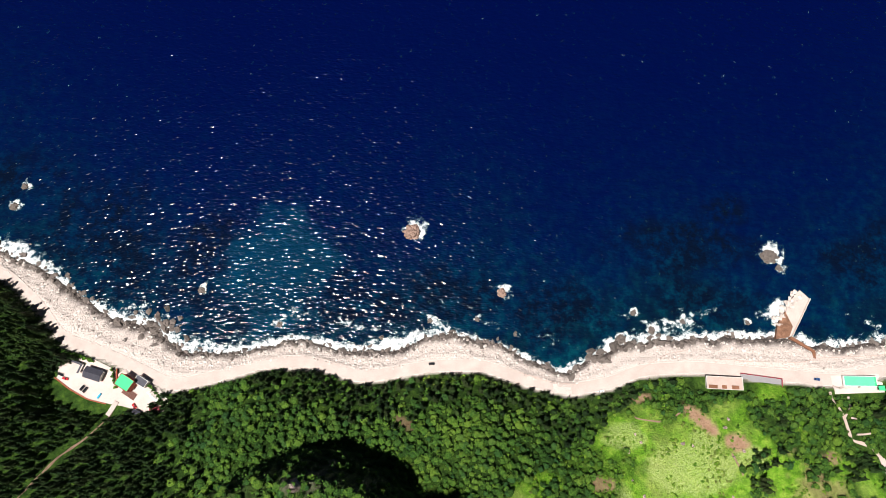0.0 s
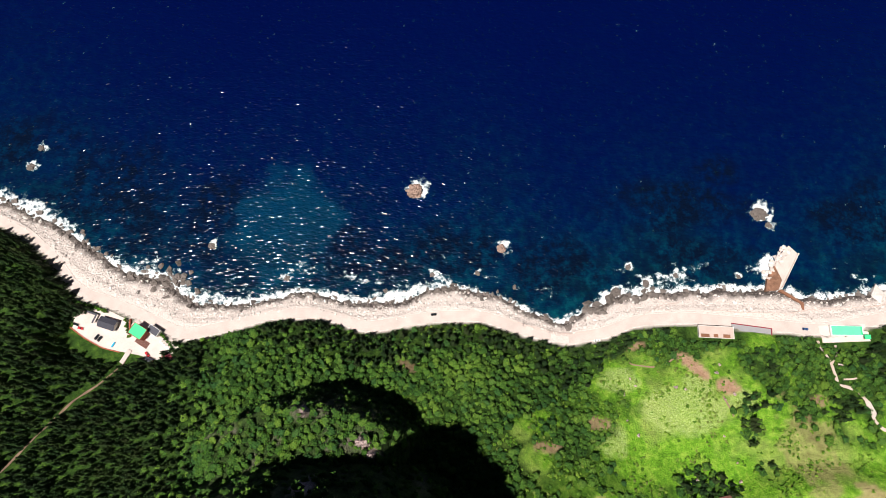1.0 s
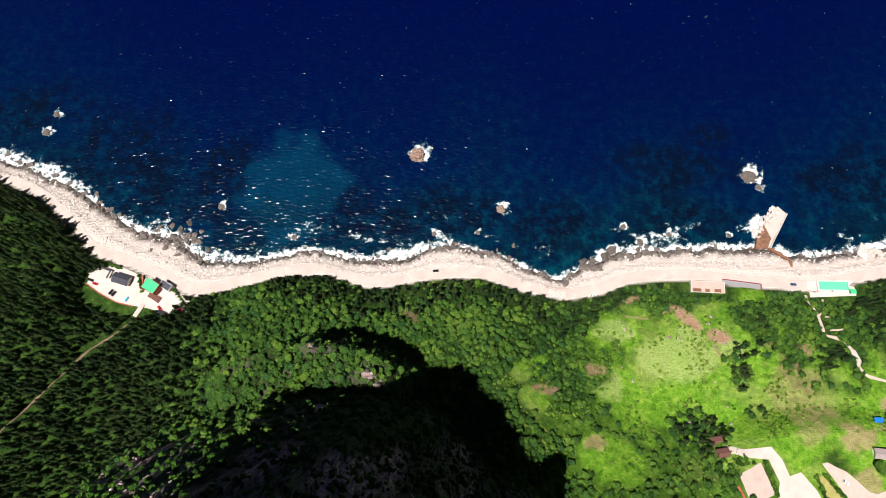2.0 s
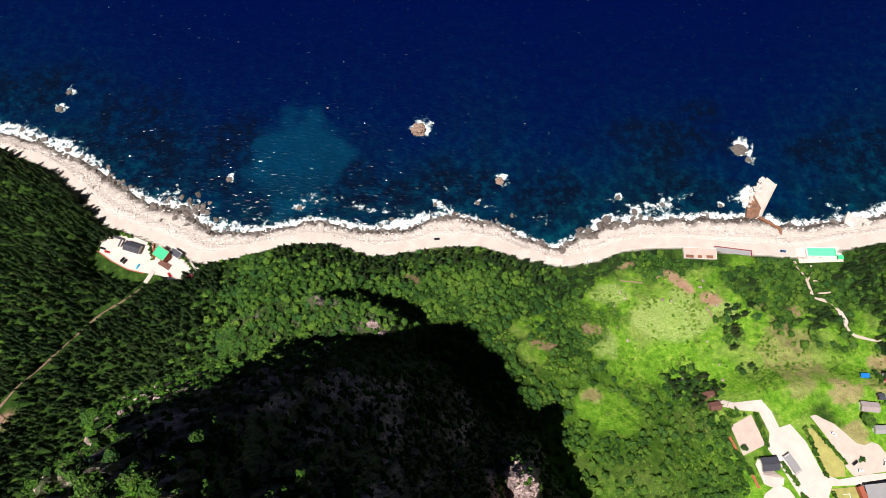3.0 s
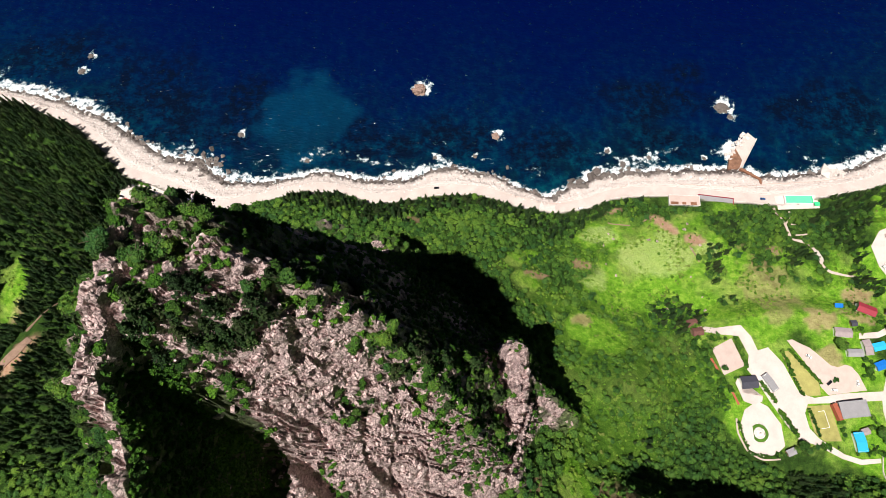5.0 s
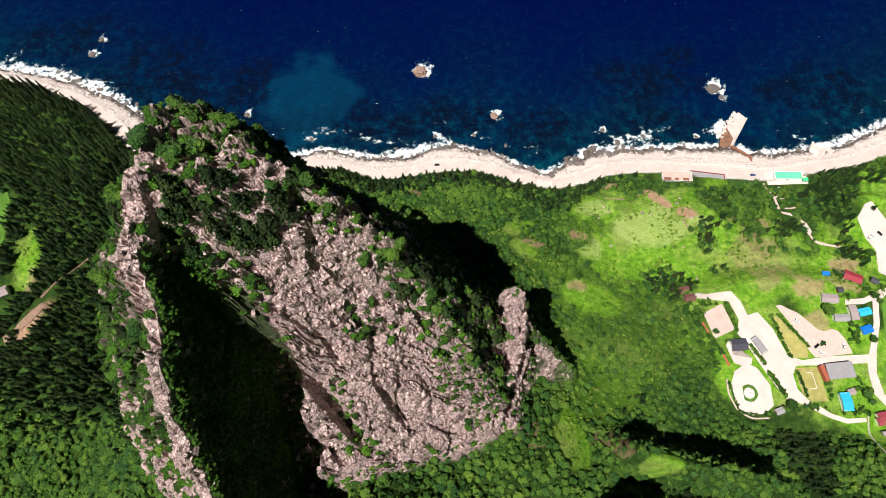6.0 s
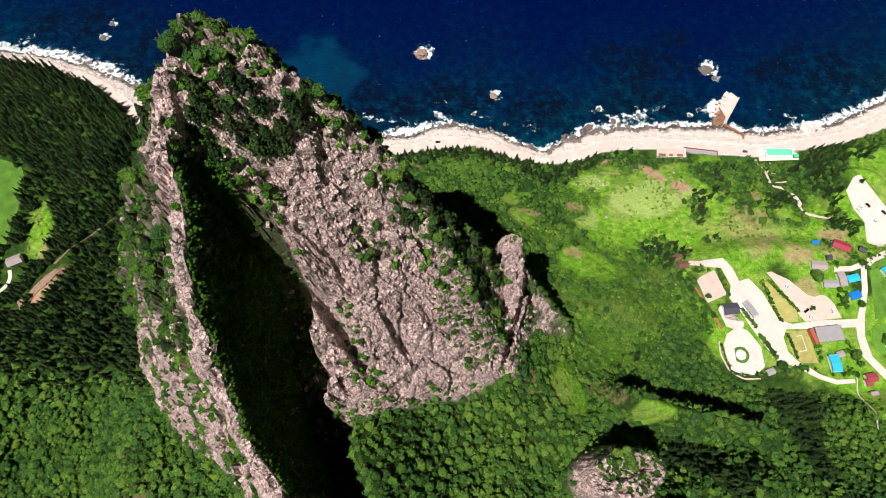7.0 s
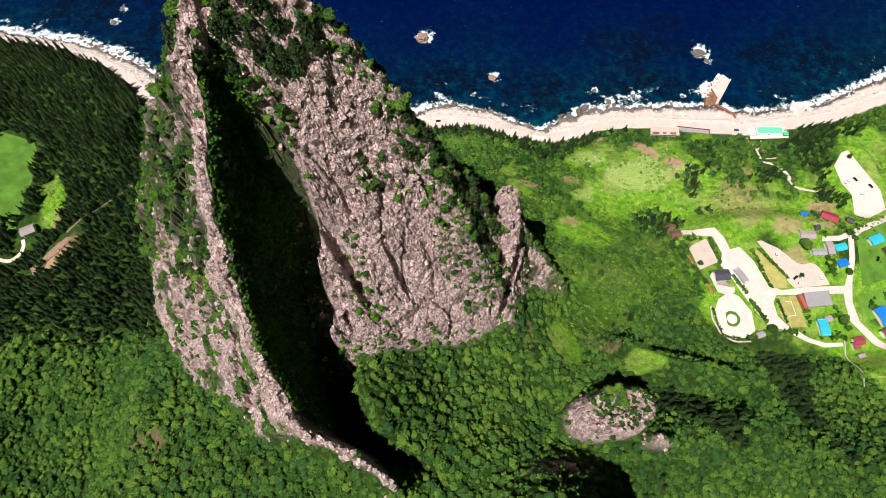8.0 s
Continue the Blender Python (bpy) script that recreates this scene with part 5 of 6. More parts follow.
CAR_BLACK = plain("black_car_paint", (0.012, 0.013, 0.018), 0.2, 0.5, vary=0.1)
CAR_WHITE = plain("white_car_paint", (0.82, 0.82, 0.82), 0.25, 0.5, vary=0.04)
CAR_RED = plain("red_car_paint", (0.5, 0.02, 0.03), 0.25, 0.5, vary=0.06)
CAR_BLUE = plain("blue_car_paint", (0.03, 0.08, 0.22), 0.25, 0.5, vary=0.06)
CARS = {CAR_BLACK: ("black car parked on pale concrete", ((-208.4, -104.0, 55), (-206.4, -105.2, 55), (256.5, -240.9, 35), (327.3, -158.5, -50), (337.0, -164.5, -50), (-223.5, -95.5, -20), (13, -89.6, 5), (320, -226, 60))),
        CAR_WHITE: ("white car parked on pale ground", ((246.5, -224.6, -35), (258.8, -245.2, -5), (322.2, -160.2, -50), (319.5, -161.8, -50), (329.9, -171.3, -20), (120.5, -107.1, 10), (275, -241, 80))),
        CAR_RED: ("red car parked in the sunny yard", ((-220.1, -98.1, -15), (-173.8, -115.4, -50))), CAR_BLUE: ("blue car on the pale shore road", ((258.6, -100.2, -5),))}
for paint_mat, (words, rows) in CARS.items():
    first = None
    for x, y, turn in rows:
        m = pose(x, y, gz(x, y) + 0.26, 0, 0, turn) @ Matrix.Diagonal((0.9, 0.9, 0.9, 1))
        if first is None:
            first = car(paint_mat, words)
            first.matrix_basis = m
        else:
            copy_thing(first, pose(x, y, gz(x, y) + 0.26, 0, 0, turn))


# ---- houses ----
def house(x, y, w, d, turn, high, roof_mat, wall_mat, label, roof="gable", rise=1.6, name="house", over=0.5, sides=True, group="", base=None):
    """Walls, a roof with its sheets or battens, doors and windows."""
    z = (gz(x, y) if base is None else base) + 0.1
    t = thing(name, x, y, z, turn, label, "building", group)
    part("wall", box(bmesh.new(), 0, 0, high / 2 - 0.6, w, d, high + 1.2), wall_mat, t)
    if roof == "gable":
        bm = bmesh.new()
        a, b = w / 2 + over, d / 2 + over
        for s in (-1, 1):
            q = [(-a, s * b, high - 0.25), (a, s * b, high - 0.25), (a, 0, high + rise), (-a, 0, high + rise)]
            lo = [bm.verts.new((p[0], p[1], p[2])) for p in q]
            hi = [bm.verts.new((p[0], p[1], p[2] + 0.16)) for p in q]
            bm.faces.new(hi)
            bm.faces.new(lo[::-1])
            for i in range(4):
                bm.faces.new((lo[i], lo[(i + 1) % 4], hi[(i + 1) % 4], hi[i]))
        bmesh.ops.recalc_face_normals(bm, faces=bm.faces[:])
        top = part("roof", bm, roof_mat, t)
        part("ridge_cap", box(bmesh.new(), 0, 0, high + rise + 0.16, w + 2 * over, 0.4, 0.16, 0, 0.04), roof_mat, top)
        bm = bmesh.new()
        for s in (-1, 1):
            k = [bm.verts.new((s * w / 2 * 0.995, q, r)) for q, r in ((-d / 2, high - 0.1), (d / 2, high - 0.1), (0, high + rise - 0.05))]
            bm.faces.new(k)
        part("gable_wall", bm, wall_mat, t)
        lean = math.degrees(math.atan2(rise + 0.25, d / 2 + over))
        for i in range(int(w / 1.6) + 1):
            px = -w / 2 + i * w / max(1, int(w / 1.6))
            for s in (-1, 1):
                bm = bmesh.new()
                m = pose(px, s * (d / 4 + over / 2), high + rise / 2 + 0.06, -s * lean, 0, 0)
                bmesh.ops.create_cube(bm, size=1, matrix=m @ Matrix.Diagonal((0.1, (d / 2 + over) / math.cos(radians(lean)), 0.12, 1)))
                part("batten", bm, roof_mat, top)
    else:
        top = part("roof", box(bmesh.new(), 0, 0, high + 0.1, w + 2 * over, d + 2 * over, 0.25, 0, 0.05), roof_mat, t)
        for s in (-1, 1):
            part("parapet", box(bmesh.new(), 0, s * (d / 2 + over - 0.12), high + 0.35, w + 2 * over, 0.24, 0.35), wall_mat, top)
            part("parapet", box(bmesh.new(), s * (w / 2 + over - 0.12), 0, high + 0.35, 0.24, d + 2 * over - 0.5, 0.35), wall_mat, top)
    if sides:
        for s in (-1, 1):
            for i in range(max(1, int(w / 3))):
                px = -w / 2 + (i + 0.5) * w / max(1, int(w / 3))
                if s < 0 and i == 0:
                    door = part("door", box(bmesh.new(), px, s * (d / 2 + 0.03), 1.05, 0.95, 0.1, 2.1), WOOD, t)
                    part("handle", box(bmesh.new(), px + 0.35, s * (d / 2 + 0.1), 1.0, 0.12, 0.06, 0.05), STEEL, door)
                    continue
                win = part("window", box(bmesh.new(), px, s * (d / 2 + 0.02), 1.5, 1.3, 0.1, 1.1), WHITE, t)
                part("pane", box(bmesh.new(), px, s * (d / 2 + 0.06), 1.5, 1.1, 0.06, 0.9), GLASS, win)
    return t


# the yard by the western beach
slab("yard_west", [(-226, -84), (-217, -83), (-203, -86.5), (-192, -91.5), (-187, -95.5), (-183, -92), (-170, -98), (-160, -104.5), (-153, -112), (-153, -119), (-163, -120), (-170, -118.5), (-181, -115.5), (-192, -113.5), (-205, -110.5), (-218, -103.5), (-227, -97)], CONCRETE, "pale concrete yard beside the coast road")
house(-201.5, -95.5, 11, 6.2, -17, 3.2, SLATE, WHITE, "dark slate-roofed house in the pale yard")
house(-179.5, -101, 9.5, 7.2, -31, 6.0, GREEN_PAINT, RED_BRICK, "brick building with a bright green flat roof", "flat", name="cafe", over=0.3)
house(-170.6, -100.2, 8, 4.6, -31, 3.0, SLATE, WHITE, "dark flat-roofed annex of the green-roofed building", "flat", name="annex", over=0.2)
terrace = thing("terrace", -178.2, -107.6, gz(-178.2, -107.6) + 0.2, -31, "low reddish brown deck beside the brick building", "deck")
for k in range(12):
    part("board", box(bmesh.new(), 0, -2.0 + 0.36 * k, 0.3, 9.5, 0.33, 0.12, 0, 0.02), BROWN_ROOF, terrace)
for px in (-4.4, 0, 4.4):
    part("joist", box(bmesh.new(), px, 0, 0.05, 0.2, 4.2, 0.4), WOOD, terrace)
house(-159, -118.2, 6, 3.2, 8, 2.6, MAROON, WOOD, "small shed with a dark red roof", rise=0.7, name="shed", sides=False)
house(-171.5, -119.5, 4, 2.4, -20, 2.4, SLATE, WOOD, "small dark-roofed hut by the yard wall", rise=0.6, name="hut", sides=False)
canopy = thing("canopy", -214, -88, gz(-214, -88) + 0.2, -20, "black roofed walkway canopy along the yard", "canopy")
part("roof", box(bmesh.new(), 0, 0, 2.6, 10, 1.2, 0.18, 0, 0.03), SLATE, canopy)
part("roof", box(bmesh.new(), 4.4, -3.2, 2.62, 1.2, 5.2, 0.18, 0, 0.03), SLATE, canopy)
for x, y in ((-4.6, 0), (0, 0), (4.4, 0), (4.4, -5.4)):
    part("post", tube(bmesh.new(), (x, y, -0.1), (x, y, 2.55), 0.09, 0.09, 6), STEEL, canopy)
low_wall([(-227, -97.5), (-217, -104.5), (-204, -111.2), (-192, -114)], 0.6, 0.8, RED_BRICK, "low red brick wall round the yard", "yard_wall")
low_wall([(-188, -92), (-187.5, -98), (-186.5, -104)], 0.7, 1.3, RED_BRICK, "red brick wall beside the yard entrance", "yard_wall")


def bench(x, y, turn, mat, label, group):
    t = thing("picnic_table", x, y, gz(x, y) + 0.22, turn, label, "table", group)
    part("tabletop", box(bmesh.new(), 0, 0, 0.74, 1.9, 0.8, 0.06, 0, 0.015), mat, t)
    for s in (-1, 1):
        part("seat", box(bmesh.new(), 0, s * 0.75, 0.45, 1.9, 0.3, 0.05, 0, 0.01), mat, t)
        part("leg", box(bmesh.new(), s * 0.7, 0, 0.36, 0.1, 1.5, 0.72), mat, t)
    return t


first = bench(-166, -107.2, -55, WHITE, "white picnic table in the sunny yard", "picnic tables")
for k in range(1, 5):
    x, y = -166 + 1.5 * k, -107.2 - 1.35 * k
    copy_thing(first, pose(x, y, gz(x, y) + 0.22, 0, 0, -55))
tarp = thing("tarpaulin", -197, -109, gz(-197, -109) + 0.2, 60, "pale blue tarpaulin cover lying in the yard", "tarpaulin")
part("cover", box(bmesh.new(), 0, 0, 0.5, 3.6, 1.1, 0.9, 0, 0.25), CYAN_ROOF, tarp)
tagged(part("footbridge", ribbon(bmesh.new(), [(-185.5, -112.5), (-190, -121)], 3.0, 0.8, 1.0, 2), CONCRETE), "pale concrete footbridge out of the yard", "bridge", kind="structure")
tagged(part("path_west", ribbon(bmesh.new(), [(-188, -119), (-190, -126), (-197, -135), (-209, -145), (-214, -153), (-224, -169), (-234, -189), (-243, -207)], 1.3, 0.3, 0.8, 2, 1.6, 0.6), EARTH), "narrow stony path up the wooded valley", "path", kind="structure")
slab("scar", [(-264, -232), (-255, -227), (-246, -219), (-240, -211), (-236, -213), (-242, -224), (-250, -232), (-259, -238)], EARTH, "bare brown earth bank in the woods", 0.5, "bank")
tagged(part("path_valley", ribbon(bmesh.new(), [(-304, -219), (-294, -222), (-287, -223), (-282, -218), (-281, -211), (-283, -206)], 2.6, 0.3, 0.8, 2), CONCRETE), "pale curving track in the valley", "path", kind="structure")
slab("field_west", [(-350, -104), (-303, -118), (-292, -135), (-289, -154), (-286, -180), (-289, -200), (-297, -212), (-350, -206)], GRASS, "wide green crop field among the western woods", 0.3, "field")
house(-279, -200, 9, 6, 25, 3.0, MAUVE_ROOF, WHITE, "pale pink-roofed house among the western woods")

# buildings by the shore road
house(198, -102.5, 22, 7.0, -3, 2.6, GRAVEL, PALE_STONE, "long white flat-roofed shop beside the beach road", "flat", name="shop")
for k in range(3):
    t = thing("roof_unit", 190.5 + 7 * k, -104.6 - 0.3 * k, gz(198, -102.5) + 2.92, -3, "rust-brown panel lying on the shop roof", "panel", "panels on the shop roof")
    part("panel", box(bmesh.new(), 0, 0, 0.12, (5.5, 3.0, 4.6)[k], 2.2, 0.2, 0, 0.04), RUST, t)
t = thing("walled_court", 223, -101, gz(223, -101), -8, "grey paved court edged with a red wall", "court")
part("paving", box(bmesh.new(), 0, 0, 0.3, 26, 5.5, 0.5), GREY_ROOF, t)
part("wall", box(bmesh.new(), 0, 2.9, 0.7, 26.5, 0.4, 1.4), RED_PAINT, t, "bright red wall")
part("wall", box(bmesh.new(), 13, -0.5, 0.7, 0.4, 6.0, 1.4), RED_PAINT, t, "bright red wall")
slab("pool_yard", [(268, -98), (299, -97), (299.5, -108.5), (268, -109.5)], CONCRETE, "pale concrete yard round the green court", 0.3)
t = thing("green_court", 285, -101.5, gz(285, -108) + 0.35, -1, "mint green painted court with white kerb", "court")
part("kerb", box(bmesh.new(), 0, 0, -0.1, 21.4, 6.6, 1.0), WHITE, t)
part("surface", box(bmesh.new(), -0.5, 0, 0.3, 19, 5.8, 0.4), MINT, t)
part("surface", box(bmesh.new(), 9.6, 0, 0.31, 1.0, 5.8, 0.4), GREEN_PAINT, t)
t = thing("green_shelter", 296.5, -106, gz(296, -106) + 0.2, 0, "small green-roofed shelter beside the court", "shelter")
part("roof", box(bmesh.new(), 0, 0, 2.5, 4, 3, 0.2, 0, 0.04), GREEN_PAINT, t)
for x in (-1.7, 1.7):
    for y in (-1.2, 1.2):
        part("post", tube(bmesh.new(), (x, y, -0.1), (x, y, 2.45), 0.08, 0.08, 6), STEEL, t)
PATHS = (("path_east", [(265, -108), (265.5, -114), (267, -123), (266, -137), (276, -140), (280, -147), (280, -158), (283, -164), (293, -167), (300, -168)], 1.7, "narrow pale footpath up the green slope"),
         ("path_loop", [(276, -111), (276, -115), (272, -119), (267, -124)], 1.3, "thin winding footpath above the court"),
         ("path_steps", [(270, -133.5), (275, -133.8), (279, -133)], 1.2, "short pale terrace path on the slope"),
         ("path_terrace", [(271, -124), (276, -124.6), (275.5, -127)], 1.1, "short pale terrace path on the slope"),
         ("path_meadow", [(134, -120), (138, -124), (152, -126), (160, -124), (166, -120)], 1.0, "faint trodden path across the meadow"),
         ("path_bare", [(191, -144), (193, -149), (195, -156)], 1.0, "faint trodden path across the meadow"))
for name, points, wide, words in PATHS:
    tagged(part(name, ribbon(bmesh.new(), points, wide, 0.25, 0.8, 2, 1.5, 0.5), EARTH if wide < 1.05 else GRAVEL), words, "path", kind="structure")
slab("path_landing", [(278.5, -147), (281.5, -147), (283, -155), (280, -158), (278.5, -153)], CONCRETE, "pale widened landing on the footpath", 0.3, "path")
for k in range(16):
    a, r = shore_rng.uniform(0, 6.28), math.sqrt(shore_rng.uniform(0, 1))
    x, y = 172 + 50 * r * math.cos(a), -158 + 40 * r * math.sin(a)
    boulder(x, y, gz(x, y) + 0.2, shore_rng.uniform(0.5, 1.3), 0.7, CRAG_STONE, "pale boulder lying in the meadow", "boulders in the meadow")

# ---- the village ----
slab("village_road", [(179, -203), (190, -206.5), (205.5, -205), (211, -212), (214, -221), (221, -219), (229, -229), (236, -247), (245, -250), (263, -247.4), (291, -246), (294, -240), (300, -225), (303, -210), (296, -212.5), (283, -213),
                      (284, -209.5), (297, -208.5), (309, -203), (340, -190), (341, -194), (315, -205), (307, -211), (304, -226), (297, -244), (293.5, -258), (295, -271), (304, -282), (309, -290), (304, -291), (297, -282), (288.5, -271),
                      (288, -258), (289, -251.5), (262, -253), (240, -253.5), (237, -259), (238, -268), (243, -274), (257, -283), (267, -286), (279, -285.5), (279, -288), (266, -289), (255, -285.5), (240, -277.5), (230, -274.5), (224, -266),
                      (216, -252), (210, -240), (205, -233), (207.5, -224), (203, -212), (191, -211), (181, -208)], CONCRETE, "sun-bleached pale concrete village road", 0.28, "road")
slab("yard_north", [(184.5, -220), (198, -213.5), (204, -230.5), (189.5, -236.5)], GRAVEL, "pinkish gravel yard behind a hedge", 0.2)
slab("car_park", [(234.5, -214.5), (238, -213.8), (242, -216), (248.5, -219), (255, -225), (260, -230), (265, -231.2), (270, -229.5), (274, -231), (277.5, -236), (280.5, -245.4), (266, -247), (254.5, -248.3), (250.5, -243), (249.5, -238), (242, -226)], GRAVEL, "brown gravel car park in the village", 0.2)
slab("lawn_strip", [(229, -222), (234, -221), (250, -241), (249.5, -248.5), (238, -249), (232, -233)], LAWN, "yellowing lawn strip lined with shrubs", 0.24, "lawn")
slab("plaza", [(199, -257), (207.5, -252), (214, -255), (220.5, -265.5), (220.5, -278), (214, -283), (206, -284), (198, -280), (193.8, -268)], CONCRETE, "pale round plaza with a ring planter", 0.24, "plaza")
slab("plaza_link", [(196, -241), (199.5, -252), (205, -254), (211, -252.5), (212, -249), (200, -247), (198, -238)], CONCRETE, "pale path joining the plaza and the yard", 0.3, "path")
slab("court_lawn", [(239, -255), (254, -254), (257, -275.5), (246, -275.5), (240.5, -270)], LAWN, "dry yellow lawn with a marked court", 0.24, "lawn")
court = thing("court_lines", 246.5, -263, gz(246.5, -263) + 0.26, 7, "white lines of a small ball court", "court")
for x, y, w, d in ((0, 5, 7.4, 0.3), (0, -5, 7.4, 0.3), (-3.6, 0, 0.3, 9.6), (3.6, 0, 0.3, 9.6)):
    part("line", box(bmesh.new(), x, y, 0.03, w, d, 0.05), WHITE, court)
slab("car_park_north", [(315, -146), (317, -161), (322, -171), (320, -187), (326, -192), (343, -184), (343.5, -168), (334, -146), (328, -133), (323, -135)], CONCRETE, "pale concrete car park above the village", 0.25)
slab("field_south", [(300, -252), (330, -244), (330, -262), (303, -270), (298, -262)], GRASS, "bright green vegetable field beside the road", 0.2, "field")
slab("field_east", [(310, -206), (340, -194), (340, -236), (304, -246), (307, -226)], GRASS, "bright green grass field by the village road", 0.15, "field")
house(203.3, -241, 9.2, 6.6, 4, 3.2, SLATE, WHITE, "white house with a dark slate roof by the plaza")
house(217, -241, 3.6, 10.5, 30, 2.8, GREY_ROOF, WHITE, "long narrow grey-roofed shed beside the road", rise=0.5, name="shed")
house(178, -202, 5.6, 4.2, 10, 2.8, BROWN_ROOF, WOOD, "small cabin with a brown-red roof", name="cabin", group="brown cabins")
house(179, -208.5, 6, 4.2, 8, 2.8, BROWN_ROOF, WOOD, "small cabin with a brown-red roof", name="cabin", group="brown cabins")
house(266.5, -257, 16.5, 9.2, 5, 4.2, GREY_ROOF, GREY_ROOF, "large hall with a pale grey roof", "flat", name="hall", over=0.4)
house(256.5, -258.5, 2.6, 10, 14, 3.0, RED_BRICK, RED_BRICK, "orange brick porch along the grey hall", "flat", name="porch", over=0.1, sides=False)
house(266.8, -276, 5.4, 10.5, 4, 3.2, CYAN_ROOF, WHITE, "house with a bright cyan sheet roof", rise=0.6)
house(293.5, -193.5, 11, 5.6, -24, 3.2, RED_PAINT, WHITE, "white house with a crimson roof", rise=1.2)
house(271.5, -209.5, 10, 5, -6, 3, MAUVE_ROOF, WHITE, "low house with a faded mauve roof", rise=0.8)
house(276.5, -222.5, 9, 4, 0, 3, GREY_ROOF, WHITE, "low grey-roofed house beside the lane", rise=0.7)
house(285.8, -219, 4.2, 9, 4, 3, MAUVE_ROOF, WHITE, "narrow house with a faded roof", rise=0.7)
house(293.8, -218.3, 7.6, 4.2, 12, 2.8, CYAN_ROOF, WHITE, "small building with a bright blue roof", rise=0.5)
house(292.2, -230.2, 6.8, 4.4, 18, 2.8, BLUE_ROOF, WHITE, "small building with a deep blue roof", rise=0.5)
house(321.8, -212, 9, 5.6, 22, 3.0, CYAN_ROOF, WHITE, "white house with a sky blue roof", rise=0.6)
house(327, -220, 5, 3.4, 22, 2.6, SLATE, WOOD, "small dark-roofed shed beside the field", rise=0.5, name="shed", sides=False)
house(289, -285, 6.4, 4.8, 10, 3, MAROON, WHITE, "small house with a dark red roof", rise=1.0)
house(286.4, -288, 3.4, 4.0, 10, 2.8, MAROON, WHITE, "small annex with a dark red roof", rise=0.6, name="annex", sides=False)
house(311, -268, 7, 12, 20, 3.6, BLUE_ROOF, WHITE, "long house with a dark blue roof", rise=1.0)
house(310.5, -279.5, 6.4, 5.4, 20, 3.0, BROWN_ROOF, WHITE, "house with a brown tiled roof", rise=1.0)
house(222.5, -281.5, 4.6, 3, 20, 2.6, GREY_ROOF, WOOD, "small grey-roofed garden shed", rise=0.4, name="shed", sides=False)
house(309.5, -195.5, 4.2, 3.2, -30, 2.6, SLATE, WOOD, "small dark hut at the road fork", rise=0.5, name="hut", sides=False)
house(280.5, -203.5, 3, 3, 5, 2.6, SLATE, WOOD, "small dark hut among shrubs", rise=0.4, name="hut", sides=False)
house(272, -270, 4, 3, 15, 2.6, MAUVE_ROOF, WOOD, "small shed behind the grey hall", rise=0.4, name="shed", sides=False)
t = thing("solar_panel", 277, -190.5, gz(277, -190.5) + 0.2, -4, "dark blue solar panel on a steel stand", "solar panel")
for k in range(4):
    part("cell_panel", box(bmesh.new(), -2.1 + 1.4 * k, 0, 1.3, 1.3, 3.0, 0.1), BLUE_ROOF, t)
for x in (-2.4, 2.4):
    part("leg", tube(bmesh.new(), (x, 0, -0.2), (x, 0, 1.3), 0.07, 0.07, 6), STEEL, t)
t = thing("greenhouse", 287.5, -295, gz(287.5, -295), 12, "small wire-roofed greenhouse on the field edge", "greenhouse")
for k in range(6):
    part("hoop", box(bmesh.new(), -2.5 + k, 0, 1.0, 0.12, 3.2, 2.0, 0, 0.05), STEEL, t)
part("cover", box(bmesh.new(), 0, 0, 0.9, 5, 3, 1.8, 0, 0.4), MAUVE_ROOF, t)
low_wall([(281, -283), (277, -300), (270, -318)], 0.6, 0.7, PALE_STONE, "long pale field wall running uphill", "field_wall")
low_wall([(193, -262), (192.2, -270), (196.5, -281), (205, -286), (216, -285.5)], 0.9, 0.6, GRAVEL, "low stone border round the plaza", "plaza_border")
low_wall([(183, -226), (188, -238), (193, -246), (196, -254)], 1.3, 0.4, RED_BRICK, "reddish earth border along the hedge", "border")

# ring planter with its monument
ring = thing("ring_planter", 205.8, -270.6, gz(205.8, -270.6) + 0.2, 0, "round grassy planter with a pale stone monument", "planter")
for name, r0, r1, hgt, mat in (("kerb", 5.3, 5.7, 0.45, PALE_STONE), ("grass_ring", 3.4, 5.3, 0.35, GRASS), ("inner_kerb", 3.0, 3.4, 0.4, PALE_STONE)):
    bm = bmesh.new()
    for k in range(32):
        a, b = 2 * math.pi * k / 32, 2 * math.pi * (k + 1) / 32
        q = [(r * math.cos(c), r * math.sin(c)) for r, c in ((r0, a), (r1, a), (r1, b), (r0, b))]
        prism(bm, q, -0.3, hgt)
    part(name, bm, mat, ring)
bm = box(bmesh.new(), 0, 0, 0.3, 3.0, 3.0, 0.6, 0, 0.1)
part("pedestal", bm, WHITE, ring)
part("monument", box(box(bmesh.new(), 0, 0, 1.1, 1.0, 1.0, 1.2, 0, 0.15), 0, 0, 2.2, 0.6, 0.6, 1.4, 30, 0.2), PALE_STONE, ring)


# hedges and garden trees
def shrub(seed, label, group, mat):
    t = thing("shrub", 0, 0, 0, 0, label, "shrub", group)
    part("stem", tube(bmesh.new(), (0, 0, -0.3), (0, 0, 0.6), 0.1, 0.06, 6), BARK, t)
    v, f = crown_template(seed, 110, 0.14, 6, 0.9, 6, 12)
    c = joined("foliage", v * (1.0, 1.0, 1.1) + (0, 0, 0.25), f, mat, "", "", "", smooth=True)
    c.parent = t
    return t


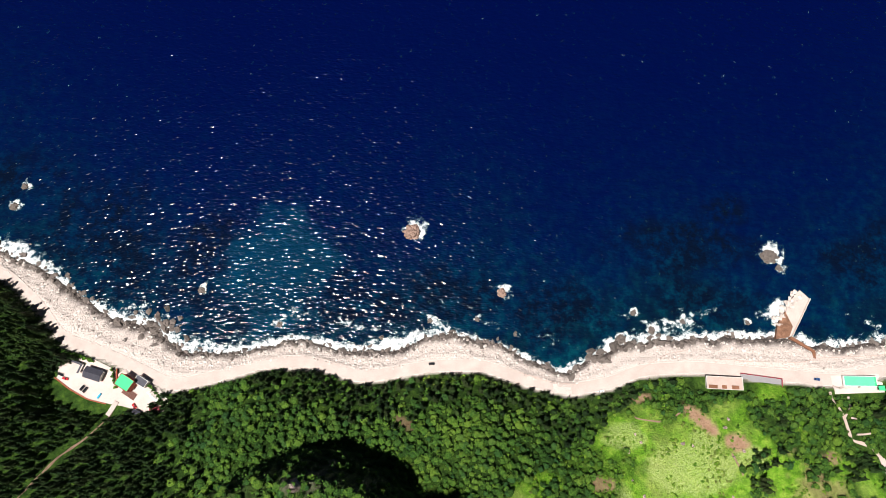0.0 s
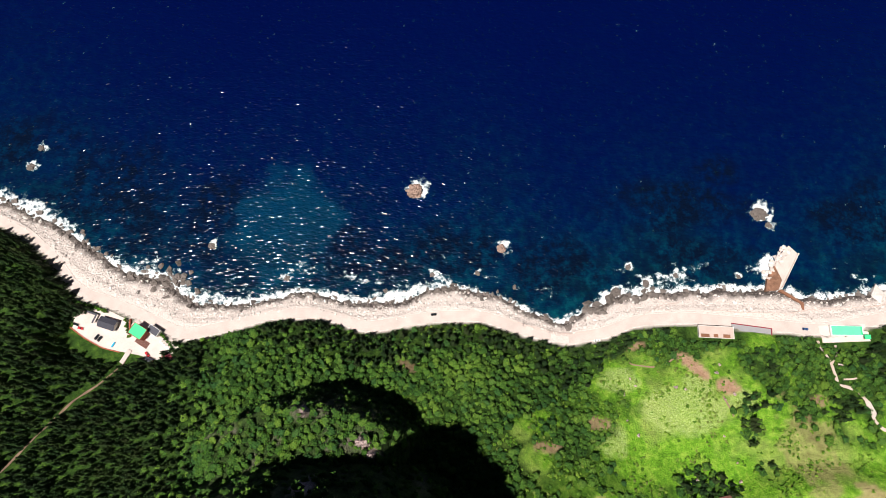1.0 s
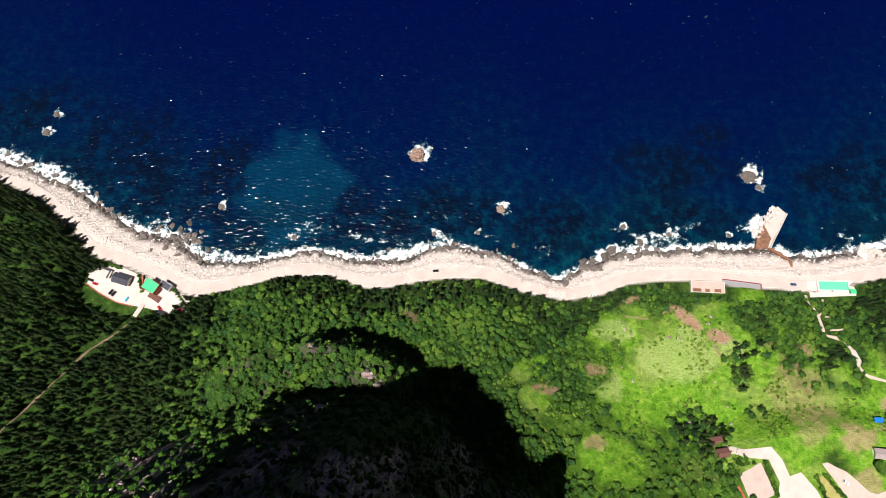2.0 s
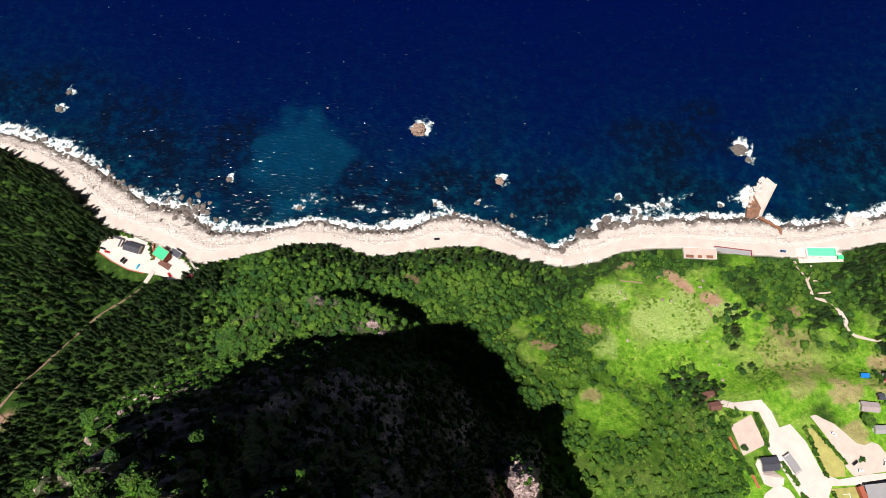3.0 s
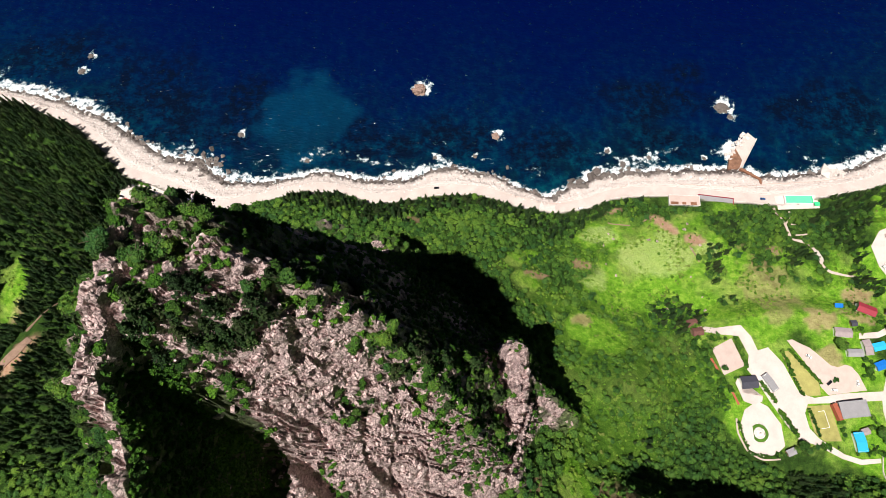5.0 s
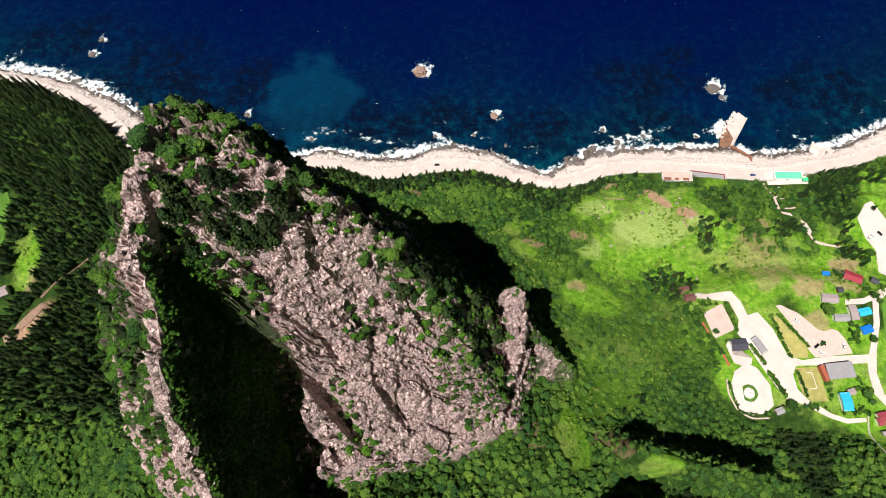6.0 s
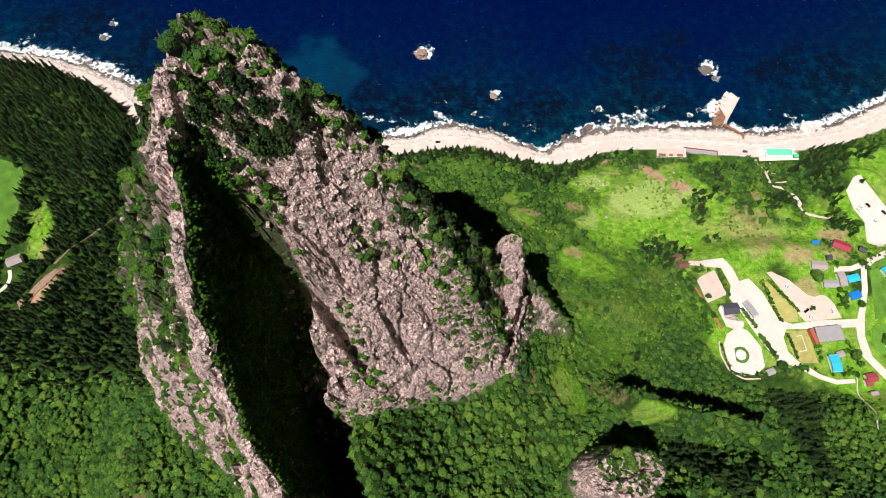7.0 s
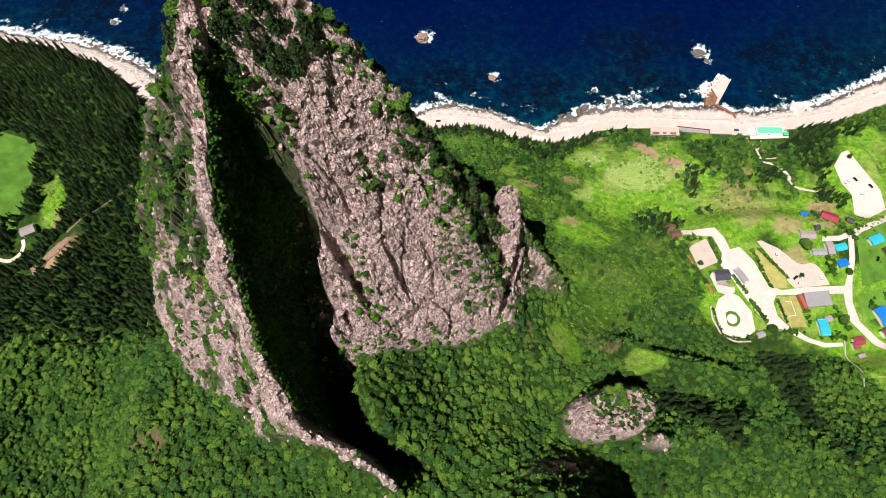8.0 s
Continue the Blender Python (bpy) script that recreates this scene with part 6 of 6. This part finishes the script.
ROWS = (((200.5, -213.5), (205, -231), 9, 1.0, "hedges of the yards"), ((229.5, -221.5), (233.2, -233.5), 7, 0.95, "clipped shrubs on the lawn"), ((233.2, -234.5), (237.2, -248), 7, 0.95, "clipped shrubs on the lawn"),
        ((234.5, -220.5), (251, -241), 13, 0.9, "hedge above the car park"), ((185, -234), (192.5, -246), 10, 1.15, "hedge along the red border"), ((212, -240.5), (219.5, -252.5), 9, 0.95, "hedge beside the long shed"),
        ((221, -258), (229, -272), 11, 1.1, "hedge between plaza and road"), ((239.8, -256.5), (243.5, -272), 8, 0.9, "shrubs on the court lawn"), ((196.5, -238), (209, -237), 6, 0.8, "shrubs round the slate house"),
        ((193.5, -264), (197.5, -281), 9, 0.7, "shrubs edging the plaza"), ((199, -282.5), (215, -284.5), 8, 0.7, "shrubs edging the plaza"), ((-226, -80.5), (-205, -86.8), 12, 1.0, "hedge beside the coast road"),
        ((-191, -93), (-187, -103), 5, 0.9, "hedge beside the coast road"), ((-166, -102.5), (-157, -112.5), 6, 0.9, "hedge beside the coast road"))
hedge_rng = np.random.default_rng(61)
made = [shrub(601, "round clipped green shrub in a row", ROWS[0][4], CLIFF_LEAF), shrub(602, "round clipped green shrub in a row", ROWS[0][4], BROAD_LEAF)]
n = 0
for (ax, ay), (bx, by), count, s, group in ROWS:
    for k in range(int(count * 1.25)):
        u = k / (int(count * 1.25) - 1)
        x, y = ax + (bx - ax) * u + hedge_rng.uniform(-0.3, 0.3), ay + (by - ay) * u + hedge_rng.uniform(-0.3, 0.3)
        q = 1.45 * s * hedge_rng.uniform(0.8, 1.2)
        m = pose(x, y, gz(x, y) + 0.1, 0, 0, hedge_rng.uniform(0, 360))
        ob = made[n] if n < 2 else copy_thing(made[n % 2], m)
        ob.matrix_basis = m
        ob.scale = (q, q, q)
        tagged(ob, group=group)
        n += 1
for x, y, s, k in ((269, -217, 2.0, 2), (267, -215, 1.5, 3), (282, -271, 1.8, 2), (230.5, -277.5, 1.9, 3), (284, -233, 1.2, 3), (296, -236, 1.3, 2), (283, -226, 1.1, 3), (316, -173, 1.5, 2), (313, -178, 1.4, 3), (327.5, -139, 1.0, 0), (276, -268, 1.0, 3), (190, -232, 1.0, 2),
                   (305, -261, 1.0, 3), (285, -276, 1.1, 2), (259, -272, 0.8, 3), (226, -280, 1.2, 2), (234, -281, 1.2, 3)):
    c = copy_thing(models[k], pose(x, y, gz(x, y) - 0.2, 0, 0, 40 * x))
    c.scale = (s, s, s)
    tagged(c, "round dark green garden tree beside the village lane", "tree", "garden trees of the village")

for cx, cy, rx, ry, count in ((284, -233, 5, 7, 16), (273, -281, 10, 3.5, 14), (281, -264, 4, 4, 7), (258, -269, 3, 6, 5), (301, -198, 4, 5, 8), (283, -208, 4, 3, 6), (243, -279, 12, 2, 16), (189, -213, 7, 2, 9), (178, -216, 4, 8, 14), (186, -250, 4, 10, 20), (308, -258, 3, 5, 5), (192, -289, 8, 3, 10), (318, -200, 8, 2, 8),
                              (262, -238, 2, 2, 2), (217, -283, 5, 2, 6), (285, -192, 3, 6, 8)):
    for _ in range(count):
        a, r = hedge_rng.uniform(0, 6.28), math.sqrt(hedge_rng.uniform(0, 1))
        x, y = cx + rx * r * math.cos(a), cy + ry * r * math.sin(a)
        q = hedge_rng.uniform(0.9, 1.9)
        c = copy_thing(made[int(hedge_rng.integers(0, 2))], pose(x, y, gz(x, y) + 0.05, 0, 0, hedge_rng.uniform(0, 360)))
        c.scale = (q, q, q * 0.9)
        tagged(c, "loose dark green bush in a village garden", "shrub", "garden bushes of the village")
